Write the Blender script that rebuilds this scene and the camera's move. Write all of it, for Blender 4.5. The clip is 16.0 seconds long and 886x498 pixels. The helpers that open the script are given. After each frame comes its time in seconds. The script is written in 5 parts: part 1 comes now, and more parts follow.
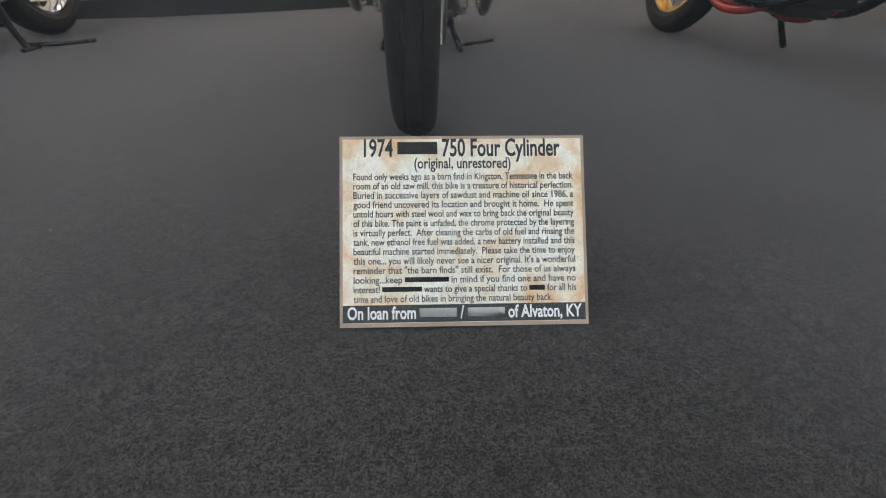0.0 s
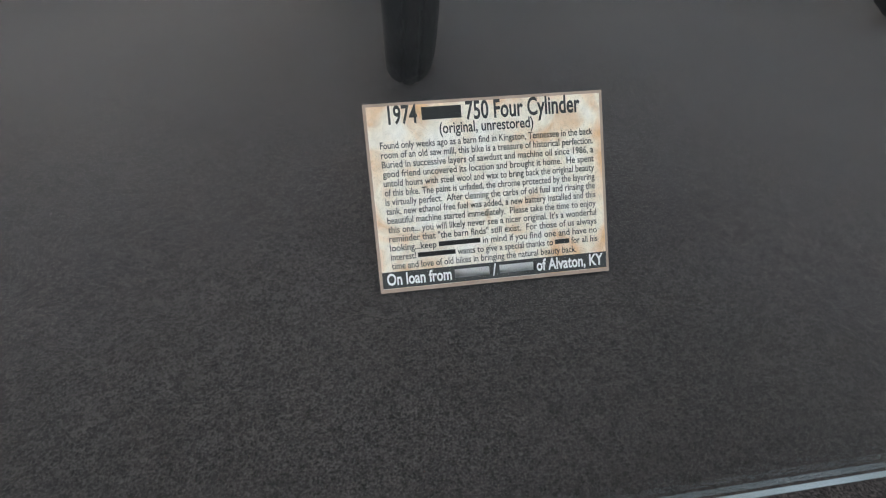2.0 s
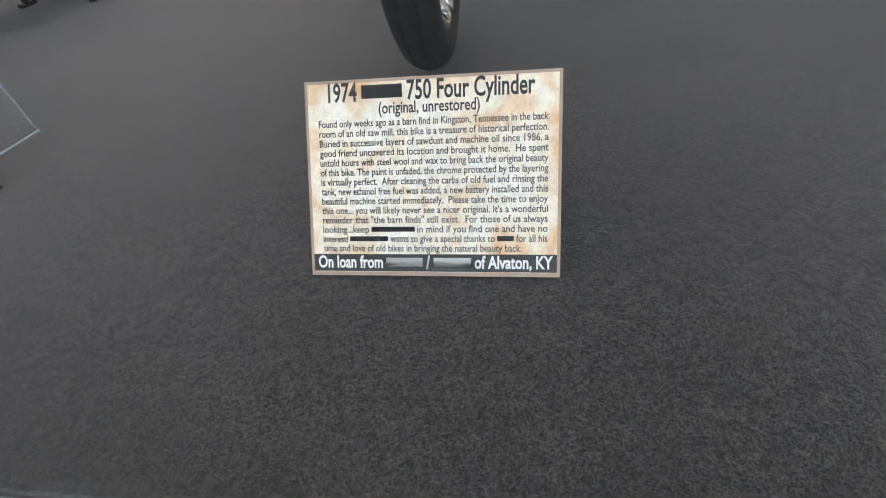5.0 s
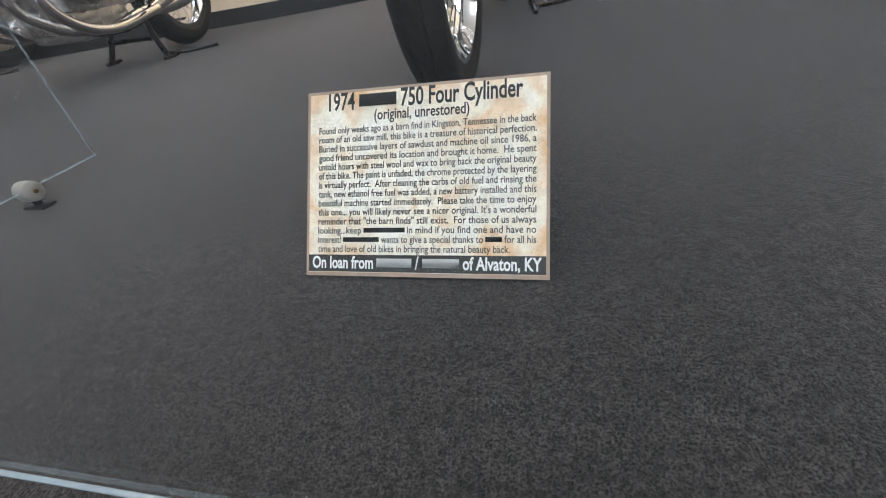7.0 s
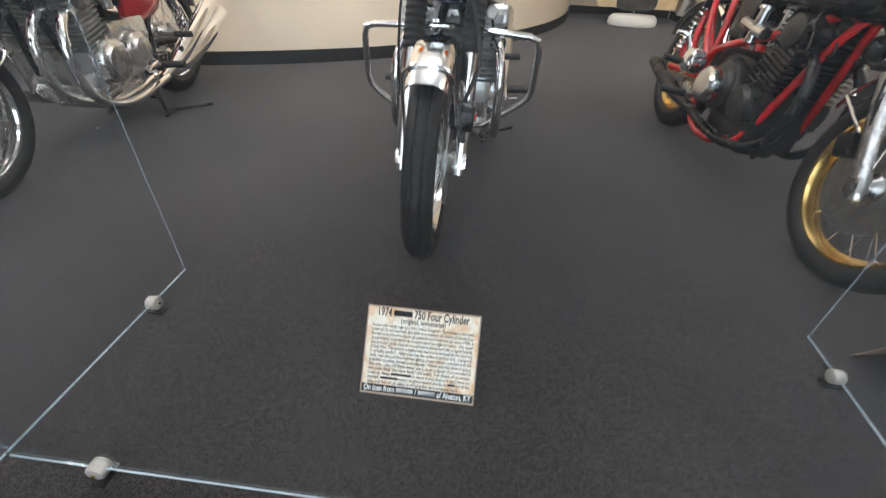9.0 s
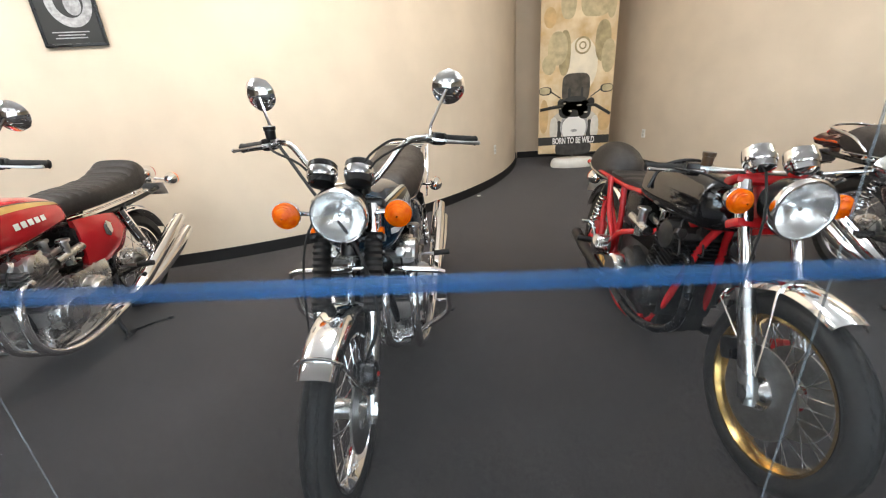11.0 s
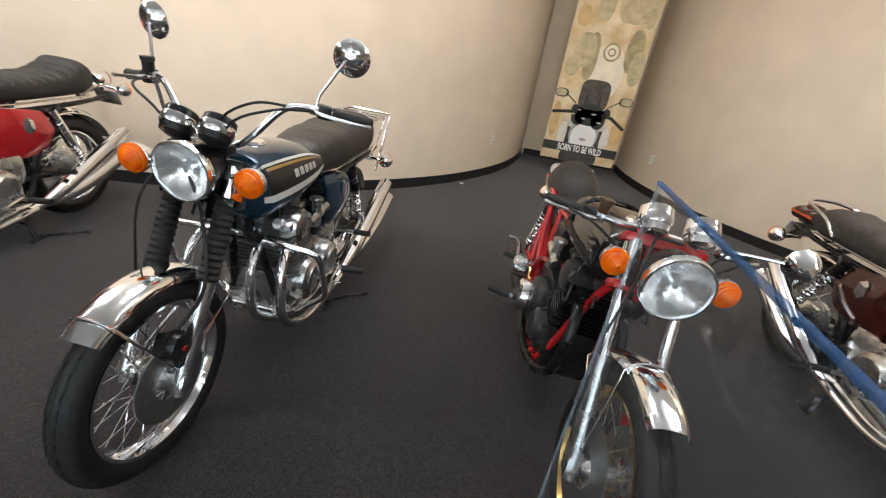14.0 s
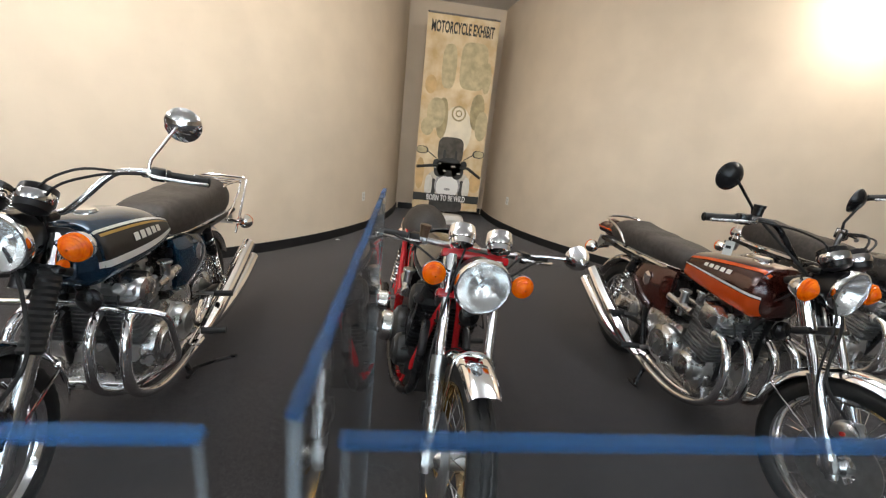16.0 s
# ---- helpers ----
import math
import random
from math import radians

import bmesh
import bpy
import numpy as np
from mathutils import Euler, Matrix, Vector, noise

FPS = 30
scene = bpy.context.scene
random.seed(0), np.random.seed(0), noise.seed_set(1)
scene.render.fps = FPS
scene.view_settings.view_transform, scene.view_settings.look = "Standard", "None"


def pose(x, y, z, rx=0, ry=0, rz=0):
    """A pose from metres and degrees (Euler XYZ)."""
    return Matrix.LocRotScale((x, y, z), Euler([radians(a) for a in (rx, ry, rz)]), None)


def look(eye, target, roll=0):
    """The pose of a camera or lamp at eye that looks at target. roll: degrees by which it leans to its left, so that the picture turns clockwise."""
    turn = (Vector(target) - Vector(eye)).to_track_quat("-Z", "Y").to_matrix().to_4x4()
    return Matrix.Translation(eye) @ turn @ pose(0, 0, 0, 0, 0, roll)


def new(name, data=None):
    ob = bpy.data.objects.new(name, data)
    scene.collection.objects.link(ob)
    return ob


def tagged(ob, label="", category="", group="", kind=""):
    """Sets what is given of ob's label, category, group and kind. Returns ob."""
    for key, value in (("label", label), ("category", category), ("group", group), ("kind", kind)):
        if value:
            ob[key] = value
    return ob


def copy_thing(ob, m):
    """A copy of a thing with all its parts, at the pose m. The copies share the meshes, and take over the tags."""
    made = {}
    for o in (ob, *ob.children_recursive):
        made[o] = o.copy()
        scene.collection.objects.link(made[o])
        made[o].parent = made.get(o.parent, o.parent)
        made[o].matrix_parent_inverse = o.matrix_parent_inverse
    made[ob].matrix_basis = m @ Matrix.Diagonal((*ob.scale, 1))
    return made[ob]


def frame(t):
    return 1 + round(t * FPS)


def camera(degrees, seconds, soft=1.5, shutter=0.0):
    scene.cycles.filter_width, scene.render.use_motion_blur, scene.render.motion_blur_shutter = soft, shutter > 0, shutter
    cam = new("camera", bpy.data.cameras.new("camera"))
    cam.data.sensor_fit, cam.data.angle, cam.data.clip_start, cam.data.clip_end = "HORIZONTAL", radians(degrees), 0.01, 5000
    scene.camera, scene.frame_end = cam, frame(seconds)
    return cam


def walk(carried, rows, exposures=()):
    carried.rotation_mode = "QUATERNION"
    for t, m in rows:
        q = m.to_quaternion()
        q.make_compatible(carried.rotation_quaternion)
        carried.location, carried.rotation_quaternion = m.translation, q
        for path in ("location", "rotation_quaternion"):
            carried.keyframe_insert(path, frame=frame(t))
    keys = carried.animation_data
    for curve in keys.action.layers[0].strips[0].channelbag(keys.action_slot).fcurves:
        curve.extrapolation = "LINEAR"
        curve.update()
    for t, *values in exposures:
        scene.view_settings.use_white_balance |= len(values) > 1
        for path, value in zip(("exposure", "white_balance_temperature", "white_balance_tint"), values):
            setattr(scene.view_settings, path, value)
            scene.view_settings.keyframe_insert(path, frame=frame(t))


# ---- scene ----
cam = camera(93, 16.0, soft=1.1, shutter=0.3)
PATH = [
    (0, (-0.036, -0.335, 0.345), (-0.010, 0.482, -0.231), 0.3),
    (0.5, (-0.033, -0.335, 0.344), (-0.022, 0.479, -0.237), -0.5),
    (1, (-0.033, -0.334, 0.348), (0.005, 0.461, -0.257), 0.3),
    (1.5, (-0.052, -0.324, 0.364), (0.039, 0.445, -0.269), -0.7),
    (2, (-0.106, -0.325, 0.384), (-0.018, 0.388, -0.312), -0.5),
    (2.5, (-0.106, -0.317, 0.419), (-0.044, 0.360, -0.314), -0.7),
    (3, (-0.077, -0.326, 0.438), (-0.095, 0.270, -0.365), -4.4),
    (3.5, (-0.059, -0.321, 0.420), (-0.104, 0.291, -0.370), -5.0),
    (4, (0.013, -0.312, 0.414), (-0.079, 0.268, -0.395), -7.9),
    (4.5, (0.053, -0.312, 0.380), (-0.062, 0.332, -0.375), -7.8),
    (7, (0.134, -0.336, 0.300), (-0.100, 0.436, -0.291), -9.9),
    (7.5, (0.116, -0.349, 0.297), (-0.053, 0.435, -0.300), -8.0),
    (8, (0.080, -0.363, 0.352), (-0.079, 0.422, -0.246), -10.2),
    (8.5, (0.071, -0.465, 0.576), (0.013, 0.345, -0.007), -6.2),
    (9, (0.098, -0.589, 0.913), (0.031, 0.206, 0.310), 2.8),
    (9.5, (0.082, -0.565, 1.148), (0.051, 0.276, 0.607), 2.6),
    (10, (0.126, -0.534, 1.233), (0.129, 0.362, 0.789), -4.1),
    (12.5, (0.856, -0.286, 1.421), (0.582, 0.606, 1.062), 2.3),
    (13, (0.940, -0.270, 1.395), (0.588, 0.594, 1.035), 2.1),
    (13.5, (0.958, -0.262, 1.377), (0.724, 0.631, 0.994), 5.3),
    (14, (0.870, -0.225, 1.388), (0.781, 0.674, 0.958), 9.4),
    (14.5, (0.841, -0.245, 1.387), (0.845, 0.657, 0.957), 10.5),
    (15, (0.825, -0.284, 1.401), (0.909, 0.624, 0.993), 8.9),
    (15.5, (0.912, -0.336, 1.419), (1.095, 0.580, 1.060), 6.0),
    (16, (1.084, -0.442, 1.390), (1.215, 0.511, 1.118), 6.2),
]
EXPOSURES = [(0, -0.10), (1.5, -0.12), (3.5, 0.12), (4.7, 0.26), (7, 0.13), (8.5, 0.08), (9, 0.2), (10, 0.34), (10.4, 0.34), (12.3, -0.18), (13.5, -0.10), (15.5, 0.14), (16, -0.05)]
walk(cam, [(t, look(e, g, r)) for t, e, g, r in PATH], EXPOSURES)

# ---- light ----
world = bpy.data.worlds.new("world")
scene.world = world
world.use_nodes = True
world.node_tree.nodes["Background"].inputs[0].default_value = (0.75, 0.82, 1.0, 1)
world.node_tree.nodes["Background"].inputs[1].default_value = 0.02
scene.view_settings.exposure = 0.0


def area_lamp(name, x, y, z, size, watts, colour, aim=None):
    d = bpy.data.lights.new(name, "AREA")
    d.shape, d.size, d.energy, d.color = "DISK", size, watts, colour
    ob = new(name, d)
    ob.matrix_world = look((x, y, z), aim or (x, y + 0.01, 0))
    return ob


WARM = (1.0, 0.905, 0.80)
COOL = (0.87, 0.93, 1.0)
for x, y, w, aim in ((-2.9, 0.6, 34, (-2.6, 2.6, 1.2)), (-0.6, 1.5, 40, (-0.9, 3.4, 1.2)), (1.4, 2.6, 29, (0.9, 5.2, 1.3)), (2.6, 2.4, 9, (3.3, 4.6, 1.2)), (4.2, 1.0, 30, (4.6, 2.6, 1.2))):
    area_lamp("wall_washer", x, y, 2.93, 0.4, w, WARM, aim)
area_lamp("wall_spot", 5.0, 2.7, 2.95, 0.12, 22, WARM, (5.5, 3.25, 2.8))


# ---- materials ----
def material(name, base, rough=0.5, metal=0.0, spread=0.0, scale=20.0, bump=0.0, bump_scale=200.0, second=None, coat=0.0, stain=0.0, rough_spread=0.0):
    m = bpy.data.materials.new(name)
    m.use_nodes = True
    t = m.node_tree
    b = t.nodes["Principled BSDF"]
    b.inputs["Base Color"].default_value = (*base, 1)
    b.inputs["Roughness"].default_value = rough
    b.inputs["Metallic"].default_value = metal
    b.inputs["Coat Weight"].default_value = coat
    b.inputs["Coat Roughness"].default_value = 0.04
    co = t.nodes.new("ShaderNodeTexCoord")
    if spread or second:
        n = t.nodes.new("ShaderNodeTexNoise")
        n.inputs["Scale"].default_value = scale
        n.inputs["Detail"].default_value = 6
        t.links.new(co.outputs["Object"], n.inputs["Vector"])
        r = t.nodes.new("ShaderNodeValToRGB")
        r.color_ramp.elements[0].position, r.color_ramp.elements[1].position = 0.35, 0.65
        dark = second or tuple(c * (1 - spread) for c in base)
        light = base if second else tuple(min(1, c * (1 + spread)) for c in base)
        r.color_ramp.elements[0].color, r.color_ramp.elements[1].color = (*dark, 1), (*light, 1)
        t.links.new(n.outputs["Fac"], r.inputs["Fac"])
        last = r.outputs["Color"]
        if stain:
            n2 = t.nodes.new("ShaderNodeTexNoise")
            n2.inputs["Scale"].default_value, n2.inputs["Detail"].default_value = 1.7, 3
            t.links.new(co.outputs["Object"], n2.inputs["Vector"])
            mp = t.nodes.new("ShaderNodeMapRange")
            mp.inputs["From Min"].default_value, mp.inputs["From Max"].default_value = 0.3, 0.7
            mp.inputs["To Min"].default_value, mp.inputs["To Max"].default_value = 1 - stain, 1 + stain
            t.links.new(n2.outputs["Fac"], mp.inputs["Value"])
            mx = t.nodes.new("ShaderNodeVectorMath")
            mx.operation = "SCALE"
            t.links.new(last, mx.inputs[0])
            t.links.new(mp.outputs["Result"], mx.inputs["Scale"])
            last = mx.outputs["Vector"]
        t.links.new(last, b.inputs["Base Color"])
    if rough_spread:
        n3 = t.nodes.new("ShaderNodeTexNoise")
        n3.inputs["Scale"].default_value, n3.inputs["Detail"].default_value = 9, 5
        t.links.new(co.outputs["Object"], n3.inputs["Vector"])
        m3 = t.nodes.new("ShaderNodeMapRange")
        m3.inputs["To Min"].default_value, m3.inputs["To Max"].default_value = max(0, rough - rough_spread), rough + rough_spread
        t.links.new(n3.outputs["Fac"], m3.inputs["Value"])
        t.links.new(m3.outputs["Result"], b.inputs["Roughness"])
    if bump:
        n4 = t.nodes.new("ShaderNodeTexNoise")
        n4.inputs["Scale"].default_value, n4.inputs["Detail"].default_value = bump_scale, 4
        t.links.new(co.outputs["Object"], n4.inputs["Vector"])
        bp = t.nodes.new("ShaderNodeBump")
        bp.inputs["Strength"].default_value, bp.inputs["Distance"].default_value = bump, 0.004
        t.links.new(n4.outputs["Fac"], bp.inputs["Height"])
        t.links.new(bp.outputs["Normal"], b.inputs["Normal"])
    return m


def glass_material(name, tint, rough=0.0, mix=0.1, veil=0.0, graze=None):
    """Clear sheet: mostly see-through, with a real gloss by angle and a pale veil imitating haze."""
    m = bpy.data.materials.new(name)
    m.use_nodes = True
    t = m.node_tree
    t.nodes.remove(t.nodes["Principled BSDF"])
    tr = t.nodes.new("ShaderNodeBsdfTransparent")
    tr.inputs[0].default_value = (*tint, 1)
    gl = t.nodes.new("ShaderNodeBsdfGlossy")
    gl.inputs["Roughness"].default_value = rough
    fr = t.nodes.new("ShaderNodeLayerWeight")
    fr.inputs["Blend"].default_value = 0.5
    pw = t.nodes.new("ShaderNodeMath")
    pw.operation, pw.inputs[1].default_value = "POWER", 5.0
    ml = t.nodes.new("ShaderNodeMath")
    ml.operation = "MULTIPLY_ADD"
    ml.inputs[1].default_value, ml.inputs[2].default_value = 0.9 * (mix if graze is None else graze), 0.035 * mix
    mx = t.nodes.new("ShaderNodeMixShader")
    t.links.new(fr.outputs["Facing"], pw.inputs[0])
    t.links.new(pw.outputs[0], ml.inputs[0])
    t.links.new(ml.outputs[0], mx.inputs[0])
    t.links.new(tr.outputs[0], mx.inputs[1])
    t.links.new(gl.outputs[0], mx.inputs[2])
    last = mx.outputs[0]
    if veil:
        # uneven pale diffuse layer, stands in for reflected haze
        df = t.nodes.new("ShaderNodeBsdfDiffuse")
        df.inputs[0].default_value = (0.80, 0.80, 0.82, 1)
        co = t.nodes.new("ShaderNodeTexCoord")
        ns = t.nodes.new("ShaderNodeTexNoise")
        ns.inputs["Scale"].default_value, ns.inputs["Detail"].default_value = 2.5, 4
        t.links.new(co.outputs["Object"], ns.inputs["Vector"])
        mr = t.nodes.new("ShaderNodeMapRange")
        mr.inputs["From Min"].default_value, mr.inputs["From Max"].default_value = 0.3, 0.7
        mr.inputs["To Min"].default_value, mr.inputs["To Max"].default_value = veil * 0.6, veil * 1.4
        t.links.new(ns.outputs["Fac"], mr.inputs["Value"])
        m2 = t.nodes.new("ShaderNodeMixShader")
        t.links.new(mr.outputs["Result"], m2.inputs[0])
        t.links.new(last, m2.inputs[1])
        t.links.new(df.outputs[0], m2.inputs[2])
        last = m2.outputs[0]
    t.links.new(last, t.nodes["Material Output"].inputs[0])
    return m


def carpet_material():
    """Loop pile: single loops, tufts a few loops wide, and a faint mottle, in relief."""
    m = bpy.data.materials.new("carpet")
    m.use_nodes = True
    t = m.node_tree
    b = t.nodes["Principled BSDF"]
    b.inputs["Roughness"].default_value = 0.95
    b.inputs["Specular IOR Level"].default_value = 0.15
    b.inputs["Sheen Weight"].default_value, b.inputs["Sheen Roughness"].default_value = 0.24, 0.45
    b.inputs["Sheen Tint"].default_value = (0.96, 0.96, 1.0, 1)
    co = t.nodes.new("ShaderNodeTexCoord")

    def layer(scale, low, high, detail, a0, a1):
        n = t.nodes.new("ShaderNodeTexNoise")
        n.inputs["Scale"].default_value, n.inputs["Detail"].default_value = scale, detail
        t.links.new(co.outputs["Object"], n.inputs["Vector"])
        r = t.nodes.new("ShaderNodeMapRange")
        r.inputs["From Min"].default_value, r.inputs["From Max"].default_value = a0, a1
        r.inputs["To Min"].default_value, r.inputs["To Max"].default_value = low, high
        t.links.new(n.outputs["Fac"], r.inputs["Value"])
        return r.outputs["Result"]

    def times(p, q):
        x = t.nodes.new("ShaderNodeMath")
        x.operation = "MULTIPLY"
        t.links.new(p, x.inputs[0])
        t.links.new(q, x.inputs[1])
        return x.outputs[0]

    loops, tufts = layer(520, 0.33, 1.67, 2, 0.38, 0.62), layer(230, 0.55, 1.45, 2, 0.36, 0.64)
    mottle, wear = layer(70, 0.82, 1.18, 3, 0.34, 0.66), layer(1.7, 0.86, 1.14, 3, 0.3, 0.7)
    pile = times(loops, tufts)
    tone = times(times(pile, mottle), wear)
    col = t.nodes.new("ShaderNodeVectorMath")
    col.operation = "SCALE"
    col.inputs[0].default_value = (0.0345, 0.0306, 0.0300)
    t.links.new(tone, col.inputs["Scale"])
    t.links.new(col.outputs["Vector"], b.inputs["Base Color"])
    bp = t.nodes.new("ShaderNodeBump")
    bp.inputs["Strength"].default_value, bp.inputs["Distance"].default_value = 0.3, 0.0015
    t.links.new(loops, bp.inputs["Height"])
    t.links.new(bp.outputs["Normal"], b.inputs["Normal"])
    return m


M_CARPET = carpet_material()
M_WALL = material("cream_paint", (0.68, 0.58, 0.455), 0.75, spread=0.03, scale=3, bump=0.12, bump_scale=260, stain=0.03)
M_BROWN = material("brown_paint", (0.24, 0.188, 0.150), 0.8, spread=0.04, scale=4, bump=0.12, bump_scale=260)
M_CEIL = material("ceiling_white", (0.72, 0.71, 0.69), 0.9, spread=0.05, scale=60, bump=0.2, bump_scale=90)
M_BASE = material("black_vinyl", (0.012, 0.012, 0.013), 0.45, spread=0.2, scale=12)
M_CHROME = material("chrome", (0.90, 0.90, 0.91), 0.07, 1.0, rough_spread=0.05)
M_ALU = material("cast_aluminium", (0.58, 0.58, 0.575), 0.27, 1.0, spread=0.12, scale=30, bump=0.08, bump_scale=300, rough_spread=0.12)
M_POLISHED = material("polished_aluminium", (0.78, 0.78, 0.78), 0.2, 1.0, spread=0.06, scale=20, rough_spread=0.08)
M_STEEL = material("steel", (0.42, 0.42, 0.43), 0.3, 1.0, spread=0.1, scale=25, rough_spread=0.1)
M_DISC = material("brake_steel", (0.32, 0.31, 0.30), 0.35, 0.9, spread=0.12, scale=40)
M_TYRE = material("tyre_rubber", (0.009, 0.009, 0.009), 0.6, spread=0.35, scale=35, bump=0.25, bump_scale=120, rough_spread=0.1)
M_RUBBER = material("black_rubber", (0.010, 0.010, 0.010), 0.55, spread=0.25, scale=40, bump=0.1, bump_scale=300)
M_BLACK = material("black_paint", (0.010, 0.010, 0.011), 0.28, spread=0.2, scale=20, rough_spread=0.12)
M_LEATHER = material("black_vinyl_seat", (0.017, 0.015, 0.014), 0.5, spread=0.3, scale=60, bump=0.35, bump_scale=420, rough_spread=0.1)
M_AMBER = material("amber_plastic", (1.0, 0.20, 0.0), 0.18, coat=0.15, second=(0.88, 0.105, 0.0), scale=38, bump=0.2, bump_scale=160)
M_AMBER.node_tree.nodes["Principled BSDF"].inputs["Specular IOR Level"].default_value = 0.25
M_REDLENS = material("red_plastic", (0.45, 0.012, 0.01), 0.15, coat=0.5)
M_GOLD = material("gold_rim", (0.72, 0.48, 0.17), 0.22, 1.0, spread=0.1, scale=20, rough_spread=0.1)
M_WHITE = material("white_plastic", (0.78, 0.77, 0.73), 0.4, spread=0.03, scale=8)
M_GLASS = glass_material("lens_glass", (0.97, 0.98, 0.98), 0.0, 1.0)
# faint diffuse veil stands in for the sheet's hazy reflections
M_ACRYLIC = glass_material("acrylic_sheet", (0.985, 0.992, 0.996), 0.0, 0.30, 0.008, 0.75)
M_ACRYLIC_EDGE = material("blue_acrylic_edge", (0.010, 0.105, 0.30), 0.6, spread=0.35, scale=6)
M_ACRYLIC_EDGE.node_tree.nodes["Principled BSDF"].inputs["Alpha"].default_value = 0.58
M_ACRYLIC_PALE = material("pale_acrylic_edge", (0.42, 0.52, 0.58), 0.25, spread=0.25, scale=6)
M_CLIP = material("grey_clamp", (0.48, 0.46, 0.42), 0.35, 0.35, spread=0.1, scale=40)


# ---- building helpers ----
def part(name, bm, mat, parent=None, label="", m=None, smooth=35):
    """Links a bmesh (or a mesh) as one object under its thing."""
    if isinstance(bm, bpy.types.Mesh):
        me = bm
    else:
        bmesh.ops.recalc_face_normals(bm, faces=bm.faces)
        me = bpy.data.meshes.new(name)
        bm.to_mesh(me)
        bm.free()
        for k in mat if isinstance(mat, (list, tuple)) else [mat]:
            me.materials.append(k)
        if smooth:
            me.polygons.foreach_set("use_smooth", [True] * len(me.polygons))
            me.set_sharp_from_angle(angle=radians(smooth))
    ob = new(name, me)
    ob.parent = parent
    if m is not None:
        ob.matrix_basis = m
    if label:
        ob["label"] = label
    return ob


def thing(name, label, category, group="", kind="", m=None):
    ob = new(name)
    ob.empty_display_size = 0.05
    if m is not None:
        ob.matrix_world = m
    return tagged(ob, label, category, group, kind)


def catmull(pts, per=6):
    pts = [Vector(p) for p in pts]
    ext = [pts[0] * 2 - pts[1], *pts, pts[-1] * 2 - pts[-2]]
    out = []
    for i in range(1, len(ext) - 2):
        a, b, c, d = ext[i - 1 : i + 3]
        for k in range(per):
            s = k / per
            out.append(0.5 * ((2 * b) + (c - a) * s + (2 * a - 5 * b + 4 * c - d) * s * s + (3 * b - a - 3 * c + d) * s ** 3))
    out.append(pts[-1])
    return out


def bridge(bm, rings, closed=True, caps=True):
    vs = [[bm.verts.new(p) for p in r] for r in rings]
    n = len(vs[0])
    for a, b in zip(vs, vs[1:]):
        for i in range(n if closed else n - 1):
            j = (i + 1) % n
            bm.faces.new((a[i], a[j], b[j], b[i]))
    if caps and closed:
        bm.faces.new(vs[0][::-1])
        bm.faces.new(vs[-1])
    return bm


def tube(pts, r, seg=10, bm=None, smooth=0, caps=True):
    """A bent tube through points; r is one radius or one for each end or point."""
    bm = bm or bmesh.new()
    pts = catmull(pts, smooth) if smooth else [Vector(p) for p in pts]
    n = len(pts)
    if isinstance(r, (int, float)):
        rs = [r] * n
    else:
        rs = [float(np.interp(i / (n - 1), np.linspace(0, 1, len(r)), r)) for i in range(n)]
    d0 = (pts[1] - pts[0]).normalized()
    up = d0.orthogonal().normalized()
    rings = []
    for i, p in enumerate(pts):
        a = pts[max(i - 1, 0)]
        b = pts[min(i + 1, n - 1)]
        d = (b - a).normalized()
        up = (up - d * up.dot(d)).normalized()
        side = d.cross(up)
        rings.append([p + (up * math.cos(q) + side * math.sin(q)) * rs[i] for q in [2 * math.pi * k / seg for k in range(seg)]])
    return bridge(bm, rings, True, caps)


def lathe(profile, seg=32, m=Matrix(), bm=None, closed=False, caps=False):
    """Turns (radius, height) pairs about the local z axis."""
    bm = bm or bmesh.new()
    prof = list(profile) + ([profile[0]] if closed else [])
    rings = []
    for r, h in prof:
        r = max(r, 1e-4)
        rings.append([m @ Vector((r * math.cos(2 * math.pi * k / seg), r * math.sin(2 * math.pi * k / seg), h)) for k in range(seg)])
    return bridge(bm, rings, True, caps)


def block(sx, sy, sz, m=Matrix(), bevel=0.0, bm=None, seg=2):
    out = bmesh.new()
    bmesh.ops.create_cube(out, size=1, matrix=Matrix.Diagonal((sx, sy, sz, 1)))
    if bevel:
        bmesh.ops.bevel(out, geom=out.edges[:], offset=bevel, segments=seg, affect="EDGES", profile=0.6)
    bmesh.ops.transform(out, matrix=m, verts=out.verts)
    if bm is None:
        return out
    return merge(bm, out)


def merge(bm, other):
    me = bpy.data.meshes.new("tmp")
    other.to_mesh(me)
    other.free()
    bm.from_mesh(me)
    bpy.data.meshes.remove(me)
    return bm


def ring_at(y, zc, hw, up, down, n=18, p=2.4, x0=0.0, tilt=0.0):
    """An egg-shaped cross-section across the length, up and down from its middle height."""
    out = []
    for k in range(n):
        a = 2 * math.pi * k / n
        c, s = math.cos(a), math.sin(a)
        x = hw * math.copysign(abs(c) ** (2 / p), c)
        z = (up if s > 0 else down) * math.copysign(abs(s) ** (2 / p), s)
        out.append(Vector((x0 + x, y + tilt * z, zc + z)))
    return out


def along(a, b):
    """A pose at a whose z axis points to b."""
    a, b = Vector(a), Vector(b)
    return Matrix.Translation(a) @ (b - a).to_track_quat("Z", "Y").to_matrix().to_4x4()


ABOUT_X = Matrix.Rotation(radians(90), 4, "Y")


# ---- the setting ----
def wall_line(fn, n):
    return [fn(i / n) for i in range(n + 1)]


